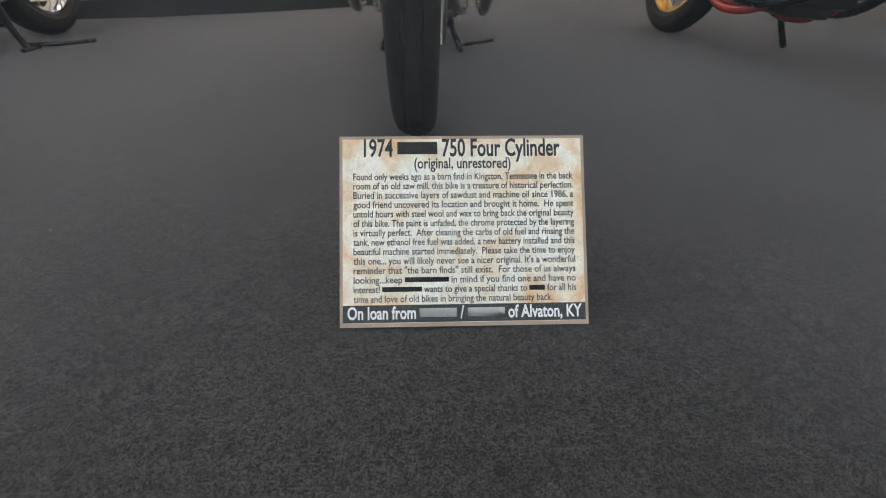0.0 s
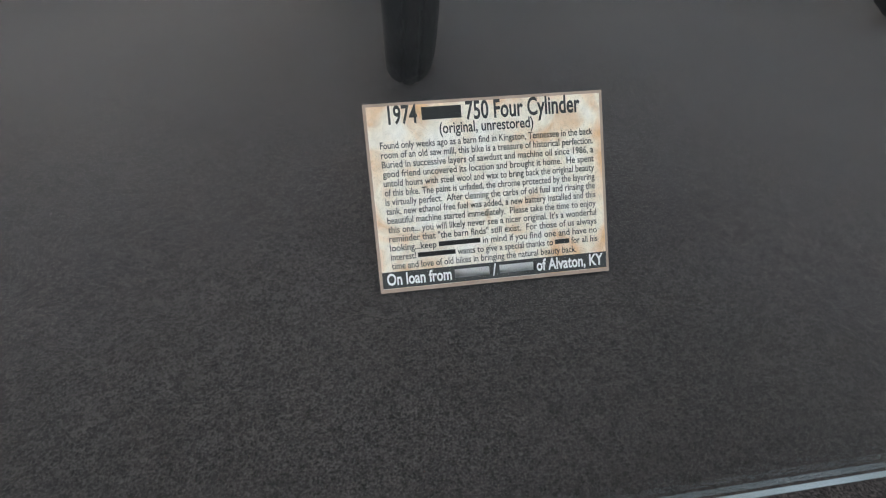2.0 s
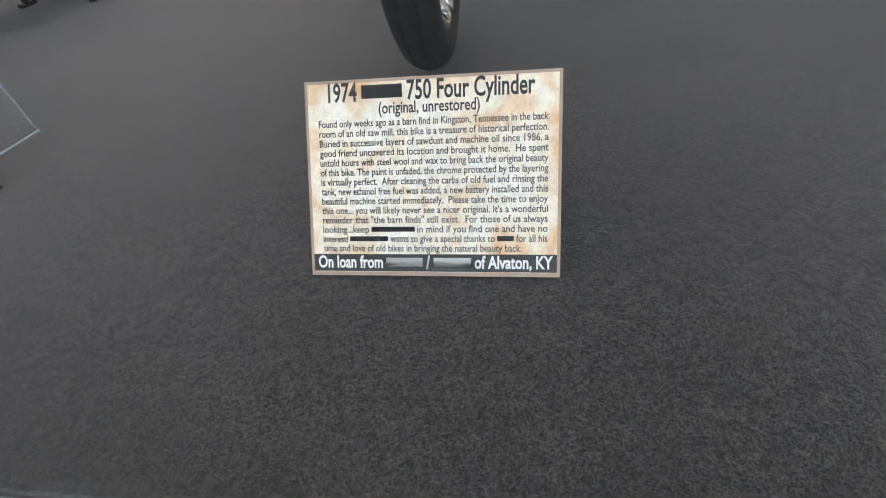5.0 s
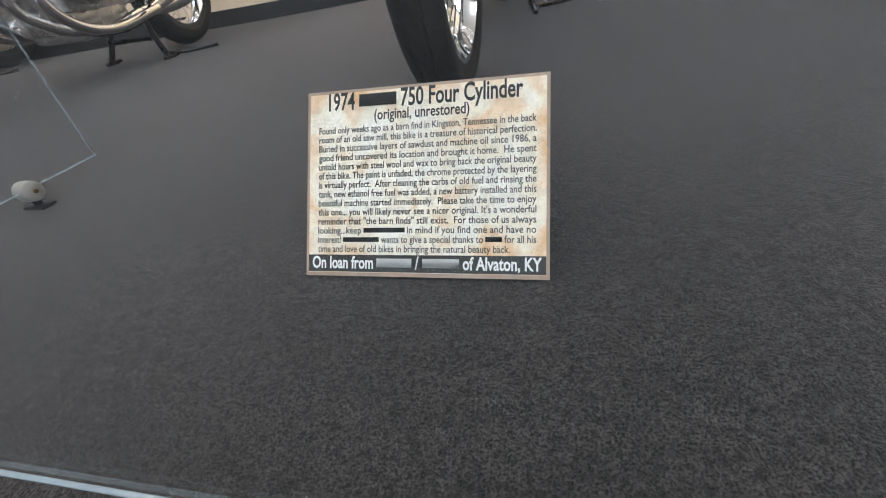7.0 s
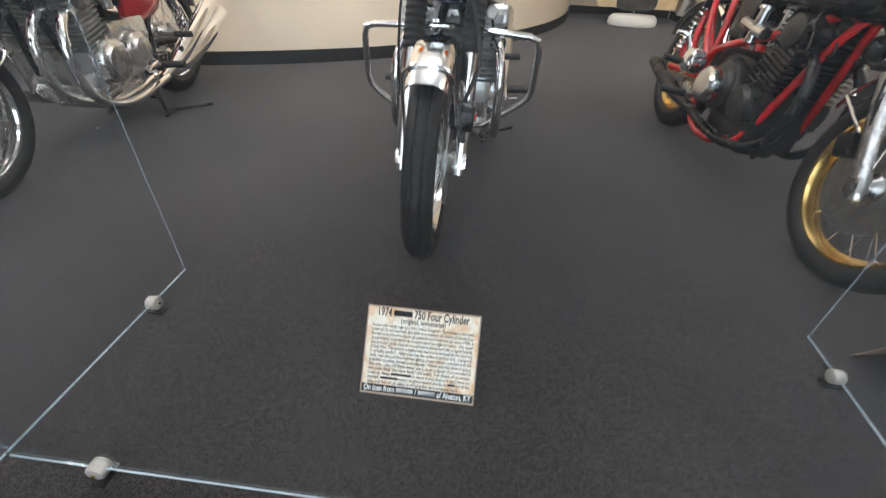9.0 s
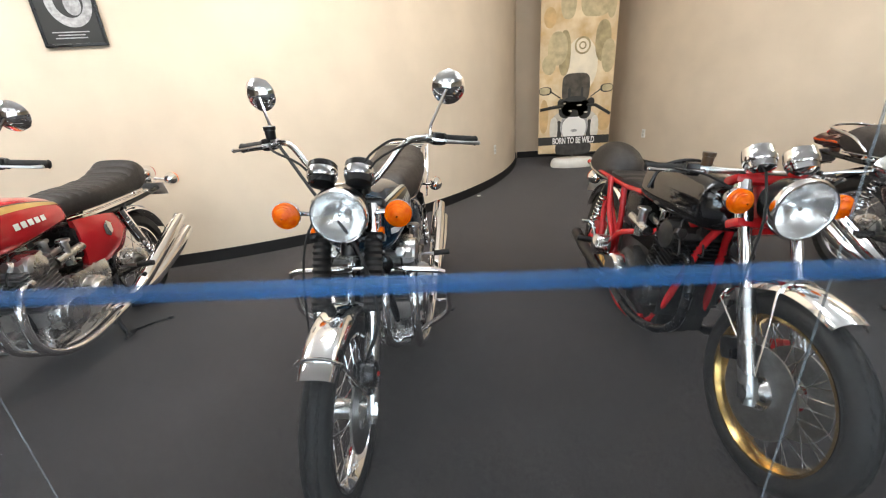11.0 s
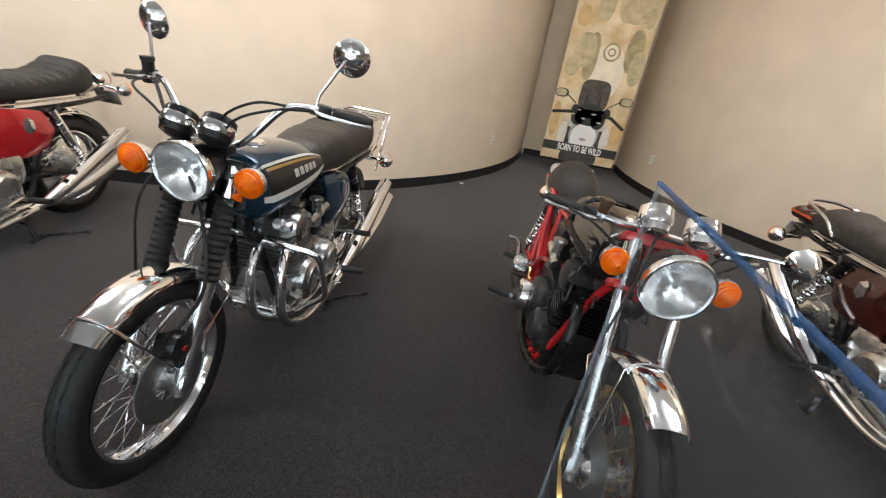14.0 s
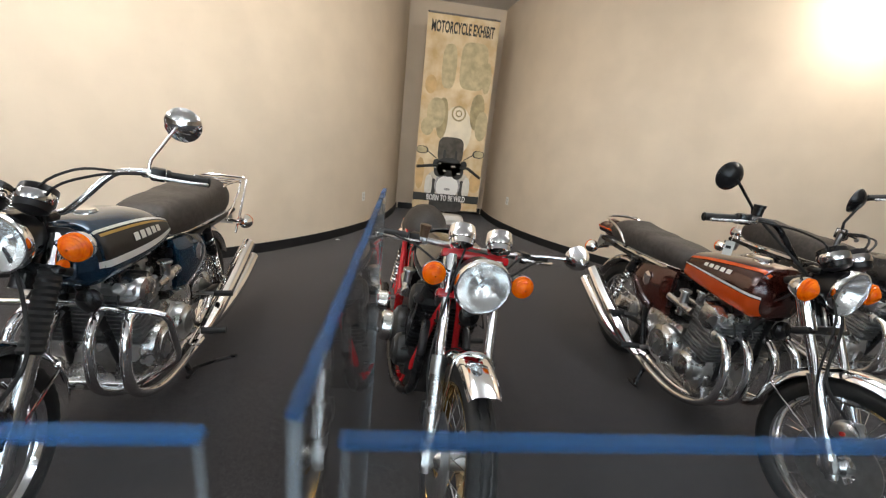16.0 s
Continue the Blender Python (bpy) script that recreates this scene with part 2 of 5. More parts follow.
def wall_left_line(s):
    """A straight run that bends away into the recess."""
    run, bend, t0, k = 1.5, radians(70), radians(17), 4.58
    d = s * (run + k * bend) - run
    x0, y0 = -2.065, 2.71
    if d < 0:
        return x0 + d * math.cos(t0), y0 + d * math.sin(t0), t0
    t = t0 + d / k
    return x0 + k * (math.sin(t) - math.sin(t0)), y0 + k * (math.cos(t0) - math.cos(t)), t


def wall_right_line(s):
    """A bulge that comes out of the recess and runs on straight."""
    run, bend, p0, k = 3.0, radians(76), radians(-2), 3.6
    d = s * (run + k * bend)
    p = p0 + min(d / k, bend)
    far = max(0.0, d - k * bend)
    return 6.30 - k * math.cos(p) + far * math.sin(p), 6.75 - k * math.sin(p) - far * math.cos(p), p - math.pi / 2


H = 3.3


def curved_wall(name, line, n, mat, flip, thick=0.14, z0=0.0, z1=H, proud=0.0):
    """A wall of real thickness along a line; its front lies on the line."""
    bm = bmesh.new()
    rings = []
    for x, y, a in wall_line(line, n):
        nx, ny = -math.sin(a) * flip, math.cos(a) * flip
        f, b = -proud, thick - proud
        rings.append([Vector((x + nx * f, y + ny * f, z0)), Vector((x + nx * f, y + ny * f, z1)), Vector((x + nx * b, y + ny * b, z1)), Vector((x + nx * b, y + ny * b, z0))])
    bridge(bm, rings)
    return tagged(part(name, bm, mat, smooth=25), kind="structure")


tagged(curved_wall("wall_left", wall_left_line, 60, M_WALL, 1), "cream painted curved drywall wall", "wall")
tagged(curved_wall("baseboard", wall_left_line, 60, M_BASE, 1, thick=0.012, z1=0.10, proud=0.014), "black vinyl baseboard along the curved wall", "baseboard")
tagged(curved_wall("wall_right", wall_right_line, 60, M_WALL, 1), "cream painted curved drywall wall", "wall")
tagged(curved_wall("baseboard", wall_right_line, 60, M_BASE, 1, thick=0.012, z1=0.10, proud=0.014), "black vinyl baseboard along the curved wall", "baseboard")


def flat(name, sx, sy, sz, x, y, z, mat, label, category, rz=0, bevel=0.0):
    return tagged(part(name, block(sx, sy, sz, pose(0, 0, 0, 0, 0, rz), bevel), mat, m=pose(x, y, z)), label, category, kind="structure")


flat("floor", 16, 15, 0.1, 0.5, 1.0, -0.05, M_CARPET, "dark grey loop carpet over the whole room", "floor")
flat("ceiling", 16, 15, 0.1, 0.5, 1.0, H + 0.05, M_CEIL, "plain white ceiling", "ceiling")
flat("wall_recess", 1.8, 0.14, H, 1.94, 6.94, H / 2, M_WALL, "cream back wall of a narrow recess", "wall")
flat("baseboard", 1.46, 0.012, 0.10, 1.94, 6.862, 0.05, M_BASE, "black vinyl baseboard in the recess", "baseboard")
flat("wall_far_left", 6.0, 0.14, H, -6.2, 3.2, H / 2, M_BROWN, "brown painted wall in shade", "wall", rz=-8)
flat("wall_west", 0.14, 15, H, -7.5, 1.0, H / 2, M_BROWN, "brown painted wall", "wall")
flat("wall_east", 0.14, 15, H, 8.5, 1.0, H / 2, M_WALL, "cream painted wall", "wall")
for x, w in ((-5.0, 5.0), (6.0, 5.0)):
    flat("wall_south", w, 0.14, H, x, -5.5, H / 2, M_WALL, "cream painted wall beside a shop window", "wall")
flat("wall_south", 6.0, 0.14, 0.45, 0.5, -5.5, 0.225, M_WALL, "low cream wall under a shop window", "wall")
flat("wall_south", 6.0, 0.14, 0.35, 0.5, -5.5, H - 0.175, M_WALL, "cream wall above a shop window", "wall")
flat("wall_north", 16, 0.14, H, 0.5, 8.4, H / 2, M_BROWN, "brown painted wall behind the curved walls", "wall")


def emitter(name, colour, strength):
    m = bpy.data.materials.new(name)
    m.use_nodes = True
    b = m.node_tree.nodes["Principled BSDF"]
    b.inputs["Base Color"].default_value = (0.8, 0.8, 0.8, 1)
    b.inputs["Emission Color"].default_value = (*colour, 1)
    b.inputs["Emission Strength"].default_value = strength
    return m


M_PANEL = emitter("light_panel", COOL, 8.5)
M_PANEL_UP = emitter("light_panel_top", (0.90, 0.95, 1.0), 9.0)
M_FIXTURE = material("white_enamel", (0.7, 0.7, 0.7), 0.4)


def fill_panel(x, y):
    """An unseen fill panel, added under the ceiling and glowing downwards and upwards."""
    t = thing("fill_panel", "unseen white fill light panel, added under the ceiling to brighten the room", "ceiling light", "ceiling lights", m=pose(x, y, 2.66))
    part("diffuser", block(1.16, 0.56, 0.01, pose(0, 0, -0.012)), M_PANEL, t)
    # the top glows too, to brighten the ceiling that the chrome reflects
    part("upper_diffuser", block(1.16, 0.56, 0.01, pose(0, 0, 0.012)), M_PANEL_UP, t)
    bm = bmesh.new()
    for sx, sy, px, py in ((1.24, 0.04, 0, 0.30), (1.24, 0.04, 0, -0.30), (0.04, 0.56, 0.60, 0), (0.04, 0.56, -0.60, 0)):
        block(sx, sy, 0.05, pose(px, py, 0), 0.004, bm)
    part("frame", bm, M_FIXTURE, t)
    for px in (-0.6, 0.6):
        part("hanger", tube([(px, 0, 0.02), (px, 0, H - 2.66)], 0.004, 6), M_FIXTURE, t)


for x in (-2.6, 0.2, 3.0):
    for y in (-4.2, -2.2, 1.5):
        fill_panel(x, y)


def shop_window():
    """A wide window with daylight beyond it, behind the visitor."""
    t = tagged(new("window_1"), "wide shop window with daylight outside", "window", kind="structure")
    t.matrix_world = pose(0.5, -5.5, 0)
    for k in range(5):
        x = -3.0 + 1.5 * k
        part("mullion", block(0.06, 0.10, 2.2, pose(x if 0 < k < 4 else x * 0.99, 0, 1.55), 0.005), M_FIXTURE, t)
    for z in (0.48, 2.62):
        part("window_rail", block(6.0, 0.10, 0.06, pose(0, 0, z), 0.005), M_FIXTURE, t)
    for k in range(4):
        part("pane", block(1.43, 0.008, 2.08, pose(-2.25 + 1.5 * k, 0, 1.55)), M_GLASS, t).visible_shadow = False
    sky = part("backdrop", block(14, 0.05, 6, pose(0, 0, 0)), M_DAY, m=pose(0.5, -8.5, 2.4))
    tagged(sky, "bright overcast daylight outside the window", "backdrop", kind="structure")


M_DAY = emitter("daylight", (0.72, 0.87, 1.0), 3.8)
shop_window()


# ---- motorcycles: x to the machine's left, y backwards from the front contact, z up ----
AXLE_Z = 0.325
RAKE = Vector((0, 0.469, 0.883))


def fork(s, x=0.0, ahead=0.0):
    """A point s metres up the fork from the front axle."""
    return Vector((x, 0, AXLE_Z)) + RAKE * s + Vector((0, -0.883, 0.469)) * ahead


def tyre_mesh(radius, width):
    w = width / 2
    rim = radius - width * 0.92
    prof = [(rim, -w * 0.55), (rim + 0.012, -w * 0.78), (rim + 0.03, -w), (radius - 0.03, -w * 0.98), (radius - 0.016, -w * 0.82), (radius - 0.009, -w * 0.62), (radius - 0.004, -w * 0.42), (radius - 0.0055, -w * 0.36), (radius - 0.0055, -w * 0.28), (radius - 0.001, -w * 0.22), (radius, 0)]
    prof += [(r, -h) for r, h in prof[-2::-1]]
    seg = 132
    bm = bmesh.new()
    rings = []
    for i, (r, h) in enumerate(prof + [prof[0]]):
        row = []
        for k in range(seg):
            a = 2 * math.pi * k / seg
            crown = r > radius - 0.02
            groove = 0.0045 if crown and (k + (i if h < 0 else -i)) % 3 == 0 and abs(h) > 0.002 else 0.0
            row.append(ABOUT_X @ Vector(((r - groove) * math.cos(a), (r - groove) * math.sin(a), h)))
        rings.append(row)
    return bridge(bm, rings, True, False)


def rim_mesh(radius, width):
    r = radius - width * 0.92
    w = width * 0.36
    return lathe([(r + 0.006, -w), (r + 0.008, -w - 0.004), (r - 0.002, -w - 0.004), (r - 0.016, -w * 0.5), (r - 0.022, 0), (r - 0.016, w * 0.5), (r - 0.002, w + 0.004), (r + 0.008, w + 0.004), (r + 0.006, w), (r - 0.008, 0)], 64, ABOUT_X, closed=True)


SPOKE = None


def spoke_data():
    global SPOKE
    if SPOKE is None:
        bm = tube([(0, 0, 0), (0, 0, 1)], 0.0017, 5)
        SPOKE = bpy.data.meshes.new("spoke")
        bm.to_mesh(SPOKE)
        bm.free()
        SPOKE.materials.append(M_CHROME)
    return SPOKE


def wheel(name, bike, place, radius, width, rim_mat, disc_side, drum=False, turn=Matrix(), disc_r=0.14, spokes=36):
    w = new(name)
    w.empty_display_size = 0.05
    w.parent = bike
    w.matrix_basis = turn @ Matrix.Translation(place)
    part("tyre", tyre_mesh(radius, width), M_TYRE, w, "black treaded rubber tyre")
    part("rim", rim_mesh(radius, width), rim_mat, w)
    hub_r = 0.085 if drum else 0.045
    part("hub", lathe([(0.012, -0.085), (0.022, -0.08), (hub_r * 0.8, -0.06), (hub_r, -0.05), (hub_r, -0.035), (hub_r * 0.75, -0.03), (hub_r * 0.75, 0.03), (hub_r, 0.035), (hub_r, 0.05), (hub_r * 0.8, 0.06), (0.022, 0.08), (0.012, 0.085)], 28, ABOUT_X), M_ALU, w)
    if disc_side:
        d = disc_side * 0.056
        bm = lathe([(0.065, d - 0.0035), (disc_r, d - 0.0035), (disc_r, d + 0.0035), (0.065, d + 0.0035)], 48, ABOUT_X, closed=True)
        for k in range(5):
            a = 2 * math.pi * k / 5
            block(0.006, 0.022, 0.05, Matrix.Rotation(a, 4, "X") @ Matrix.Translation((d, 0, 0.05)), 0.002, bm)
        part("brake_disc", bm, M_DISC, w, "plain steel brake disc")
    rr = radius - width * 0.92 - 0.014
    for k in range(spokes):
        side = 1 if k % 2 else -1
        a = 2 * math.pi * k / spokes
        b = a + (0.62 if (k // 2) % 2 else -0.62)
        p = Vector((side * 0.042, math.sin(b) * hub_r, math.cos(b) * hub_r))
        q = Vector((side * 0.006, math.sin(a) * rr, math.cos(a) * rr))
        part("spoke", spoke_data(), None, w, m=along(p, q) @ Matrix.Diagonal((1, 1, (q - p).length, 1)))
    return w


def fender(radius, a0, a1, half, z0=AXLE_Z, y0=0.0, n=26, thick=0.003, lip=0.035):
    """A bowed mudguard between two angles from straight up, forward negative."""
    bm = bmesh.new()
    rings = []
    for i in range(n + 1):
        a = radians(a0 + (a1 - a0) * i / n)
        taper = min(1.0, 0.86 + 0.14 * math.sin(math.pi * min(1, max(0, i / n))) ** 0.5)
        outer, inner = [], []
        for k in range(-6, 7):
            u = k / 6
            r = radius - lip * abs(u) ** 2.6
            x = half * taper * math.sin(u * 1.35) / math.sin(1.35)
            outer.append(Vector((x, y0 + math.sin(a) * r, z0 + math.cos(a) * r)))
            inner.append(Vector((x * 0.96, y0 + math.sin(a) * (r - thick), z0 + math.cos(a) * (r - thick))))
        rings.append(outer + inner[::-1])
    return bridge(bm, rings)


def fender_hoop(radius, a, half, foot, z0=AXLE_Z, y0=0.0, r=0.005):
    """A thin stay over a mudguard, down to two feet."""
    a = radians(a)
    pts = [Vector((foot[0], foot[1], foot[2]))]
    for k in range(-5, 6):
        u = k / 5
        rr = radius + 0.006 - 0.035 * abs(u) ** 2.6
        pts.append(Vector((-u * (half + 0.006), y0 + math.sin(a) * rr, z0 + math.cos(a) * rr)))
    pts.append(Vector((-foot[0], foot[1], foot[2])))
    return tube(pts, r, 8)


def tank_ring(kind, y, grow=0.0, n=40):
    """The tank's cross-section at y, by its kind."""
    s = (y - 0.41) / 0.555
    s = min(1, max(0, s))
    if kind == "four":
        hw = 0.094 + 0.062 * math.sin(math.pi * min(1, s * 0.72 + 0.14)) ** 0.9 + 0.010 * (1 - s)
        zc = 0.788 + 0.020 * s
        up = 0.136 + 0.046 * math.sin(math.pi * (0.20 + 0.55 * s)) - 0.025 * s - 0.080 * s ** 3
        down = 0.088 - 0.050 * s ** 1.6
        p = 2.45
    elif kind == "slim":
        hw = 0.085 + 0.075 * math.sin(math.pi * min(1, 0.15 + s * 0.62))
        zc = 0.800 - 0.01 * s
        up = 0.085 + 0.055 * math.sin(math.pi * (0.22 + 0.62 * s))
        down = 0.085
        p = 2.9
    else:
        hw = 0.080 + 0.088 * math.sin(math.pi * (0.28 + 0.62 * s)) ** 1.1 * (1 - 0.25 * s)
        zc = 0.800 - 0.005 * s
        up = 0.135 + 0.035 * math.sin(math.pi * (0.25 + 0.5 * s)) - 0.025 * s - 0.05 * s ** 2
        down = 0.105 - 0.055 * s
        p = 2.6
    end = min(1.0, (0.25 + 9 * s) ** 0.5, (0.18 + 8 * (1 - s)) ** 0.5)
    return ring_at(y, zc, hw * end + grow, up * end + grow, down * end + grow, n, p)


def tank_mesh(kind, y0=0.41, y1=0.965):
    return bridge(bmesh.new(), [tank_ring(kind, y0 + (y1 - y0) * (0.5 - 0.5 * math.cos(math.pi * i / 28))) for i in range(29)])


def tank_band(kind, side, low, high, y0, y1, grow, n=24):
    """A painted strip lying on one flank of the tank, between two heights (angles) that change along it."""
    bm = bmesh.new()
    rows = []
    for i in range(n + 1):
        s = i / n
        y = y0 + (y1 - y0) * s
        ring = tank_ring(kind, y, grow, 120)
        lo, hi = low(s), high(s)
        row = []
        for k in range(9):
            a = lo + (hi - lo) * k / 8
            if side < 0:
                a = 180 - a
            f = (a % 360) / 360 * 120
            p, q = ring[int(f) % 120], ring[(int(f) + 1) % 120]
            row.append(p.lerp(q, f - int(f)))
        rows.append(row)
    return bridge(bm, rows, closed=False)


def seat_mesh(y0, y1, base, top, half, hump=0.0, nose=0.6, rise=0.0, pleats=0):
    rings = []
    n = 110 if pleats else 30
    for i in range(n + 1):
        s = i / n
        y = y0 + (y1 - y0) * s
        hw = half * (nose + (1 - nose) * min(1, s * 2.6) ** 0.7)
        z1 = top + rise * s + hump * max(0, (s - 0.62) / 0.38) ** 1.6 + 0.012 * math.sin(2 * math.pi * s) + 0.018 * (1 / (1 + math.exp(-(s - 0.52) * 40)))
        e = min(1.0, (0.12 + 10 * s) ** 0.5, (0.10 + 9 * (1 - s)) ** 0.5)
        zc = base + (z1 - base) * 0.45
        if pleats and s > 0.08:
            z1 -= 0.010 * (0.5 + 0.5 * math.cos(2 * math.pi * pleats * s)) ** 4
        rings.append(ring_at(y, zc, hw * (0.85 + 0.15 * e), (z1 - zc) * e, (zc - base) * (0.6 + 0.4 * e), 24, 3.4))
    return bridge(bmesh.new(), rings)


def helix(a, b, r, turns, wire, seg=6):
    a, b = Vector(a), Vector(b)
    m = along(a, b)
    L = (b - a).length
    n = int(turns * 14)
    return tube([m @ Vector((r * math.cos(2 * math.pi * turns * i / n), r * math.sin(2 * math.pi * turns * i / n), L * i / n)) for i in range(n + 1)], wire, seg)


def dial(bm, m, r, depth):
    return lathe([(r * 0.55, -depth), (r * 0.9, -depth * 0.8), (r, -depth * 0.3), (r, 0.006), (r * 0.93, 0.010), (r * 0.90, 0.004)], 28, m, bm)


def signal_lamp(bike, name, place, out, lens=M_AMBER, facing=-1, turn=Matrix(), r=0.043):
    """A round turn lamp on a short stalk; out: where the stalk begins."""
    p = Vector(place)
    face = Matrix.Translation(p) @ Matrix.Rotation(radians(90 if facing < 0 else -90), 4, "X")
    ob = part(name, lathe([(0.010, -0.052), (r * 0.6, -0.045), (r * 0.97, -0.018), (r * 1.04, 0.0), (r * 0.98, 0.002)], 28, face), M_CHROME, bike, "chrome turn-signal housing", turn)
    prof = [(r, 0.001), (r * 0.99, 0.014)]
    for k in range(6):
        q = 0.96 - 0.15 * k
        h = 0.043 - 0.030 * q * q
        prof += [(r * q, h), (r * (q - 0.05), h + 0.0013), (r * (q - 0.10), h + 0.0022)]
    bm = lathe(prof + [(0.003, 0.044)], 28, face)
    part("lens", bm, lens, ob, "orange ribbed lens" if lens is M_AMBER else "red lens")
    part("stalk", tube([p + Vector((0, -facing * 0.03, 0)), Vector(out)], 0.009, 10), M_CHROME, ob)
    return ob


def tube_part(name, pts, r, mat, parent, label="", seg=10, smooth=0, turn=None):
    return part(name, tube(pts, r, seg, smooth=smooth), mat, parent, label, turn)


def mirrored(pts, side):
    return [Vector((p[0] * side, p[1], p[2])) for p in pts]


def finned(m, hx, hy, fx, fy, z0, z1, n):
    """A block with n cooling fins round it, as one shell."""
    rings = []

    def ring(x, y, z):
        c = 0.012
        return [m @ Vector(p) for p in ((x - c, y, z), (x, y - c, z), (x, -y + c, z), (x - c, -y, z), (-x + c, -y, z), (-x, -y + c, z), (-x, y - c, z), (-x + c, y, z))]

    step = (z1 - z0) / n
    for k in range(n):
        z = z0 + step * k
        rings += [ring(hx, hy, z), ring(hx, hy, z + step * 0.62), ring(fx, fy, z + step * 0.66), ring(fx, fy, z + step * 0.9), ring(hx, hy, z + step * 0.94)]
    rings.append(ring(hx, hy, z1))
    return bridge(bmesh.new(), rings)


def engine(bike, cases, fins, width=0.25):
    """An upright air-cooled four: cases, finned barrels, head, covers, carburettors."""
    bm = block(width * 1.40, 0.44, 0.19, pose(0, 0.77, 0.355), 0.04)
    block(width * 1.35, 0.30, 0.16, pose(0, 0.89, 0.445), 0.045, bm)
    block(width * 1.2, 0.34, 0.10, pose(0, 0.72, 0.245), 0.03, bm)
    block(width * 0.9, 0.20, 0.06, pose(0, 0.70, 0.19), 0.02, bm)
    part("crankcase", bm, cases, bike, "cast engine crankcase")
    tilt = Matrix.Translation((0, 0.635, 0.435)) @ Matrix.Rotation(radians(12), 4, "X")
    part("cylinder_block", finned(tilt, width * 0.68, 0.070, width * 0.75, 0.092, 0.0, 0.158, 8), fins, bike, "finned engine cylinders")
    part("cylinder_head", finned(tilt, width * 0.72, 0.080, width * 0.78, 0.098, 0.160, 0.235, 4), fins, bike)
    bm = block(width * 1.50, 0.15, 0.05, tilt @ pose(0, 0, 0.250), 0.024)
    for sx in (-1, 1):
        lathe([(0.064, -0.05), (0.064, 0.0), (0.058, 0.022), (0.040, 0.030), (0.0, 0.032)], 24, tilt @ Matrix.Translation((sx * width * 0.70, 0.0, 0.222)) @ Matrix.Rotation(sx * radians(90), 4, "Y"), bm)
    for x in (-0.14, -0.05, 0.05, 0.14):
        lathe([(0.026, 0.0), (0.026, 0.022), (0.020, 0.027), (0.0, 0.028)], 6, tilt @ Matrix.Translation((x, -0.062, 0.262)) @ Matrix.Rotation(radians(52), 4, "X"), bm)
    part("cam_cover", bm, cases, bike)
    for x in (-0.155, -0.055, 0.055, 0.155):
        tube_part("spark_plug_lead", [tilt @ Vector((x, -0.10, 0.19)), tilt @ Vector((x, -0.135, 0.215)), (x * 0.8, 0.545, 0.72), (x * 0.3, 0.60, 0.765)], 0.0045, M_RUBBER, bike, "", 7, 3)
    for sx, nm, r, y, z in ((1, "alternator_cover", 0.098, 0.665, 0.375), (-1, "points_cover", 0.075, 0.635, 0.365), (-1, "clutch_cover", 0.108, 0.82, 0.385), (1, "sprocket_cover", 0.085, 0.86, 0.385)):
        m = Matrix.Translation((sx * width * 0.68, y, z)) @ Matrix.Rotation(sx * radians(90), 4, "Y")
        bm = lathe([(r * 1.06, -0.02), (r * 1.05, 0.022), (r * 0.95, 0.042), (r * 0.72, 0.052), (r * 0.68, 0.058), (r * 0.3, 0.062), (0.0, 0.062)], 32, m)
        for k in range(6):
            a = 2 * math.pi * k / 6
            lathe([(0.008, 0.0), (0.008, 0.028), (0.0, 0.030)], 8, m @ Matrix.Translation((math.cos(a) * r * 1.06, math.sin(a) * r * 1.06, 0)), bm)
        part(nm, bm, cases, bike, "polished round engine cover")
    tube_part("shift_lever", [(0.20, 0.92, 0.33), (0.245, 0.90, 0.325), (0.25, 0.80, 0.30), (0.30, 0.795, 0.30)], 0.007, M_CHROME, bike, "", 8, 2)
    for x in (-0.16, -0.055, 0.055, 0.16):
        bm = tube([(x, 0.72, 0.615), (x, 0.90, 0.635)], [0.024, 0.026, 0.022], 14)
        tube([(x, 0.80, 0.57), (x, 0.80, 0.70)], [0.022, 0.026, 0.02], 14, bm)
        lathe([(0.030, 0.0), (0.031, 0.008), (0.028, 0.014), (0.0, 0.016)], 16, Matrix.Translation((x, 0.80, 0.695)), bm)
        part("carburettor", bm, M_ALU, bike, "cast carburettor body")
    part("air_box", block(0.27, 0.15, 0.17, pose(0, 0.98, 0.645), 0.02), M_BLACK, bike)


def header_pipes(bike, mat, ports=(-0.20, -0.075, 0.075, 0.20), low=0.19):
    for x in ports:
        sx = 1 if x > 0 else -1
        outer = abs(x) > 0.1
        x2 = sx * (0.215 if outer else 0.15)
        pts = [(x * 0.86, 0.555, 0.590), (x * 0.9, 0.480, 0.575), (x * 0.98, 0.425, 0.505), (x, 0.412, 0.39), (x * 1.02, 0.445, 0.285), ((x + x2) / 2, 0.56, low + 0.02), (x2, 0.72, low), (x2 * 1.05, 0.98, low + 0.035)]
        ob = tube_part("exhaust_pipe", pts, 0.0195, mat, bike, "bent exhaust header pipe", 14, 5)
        part("collar", lathe([(0.021, -0.012), (0.031, -0.012), (0.031, 0.012), (0.021, 0.012)], 20, along(pts[0], pts[1]) @ Matrix.Translation((0, 0, 0.03)), closed=True), M_ALU, ob)


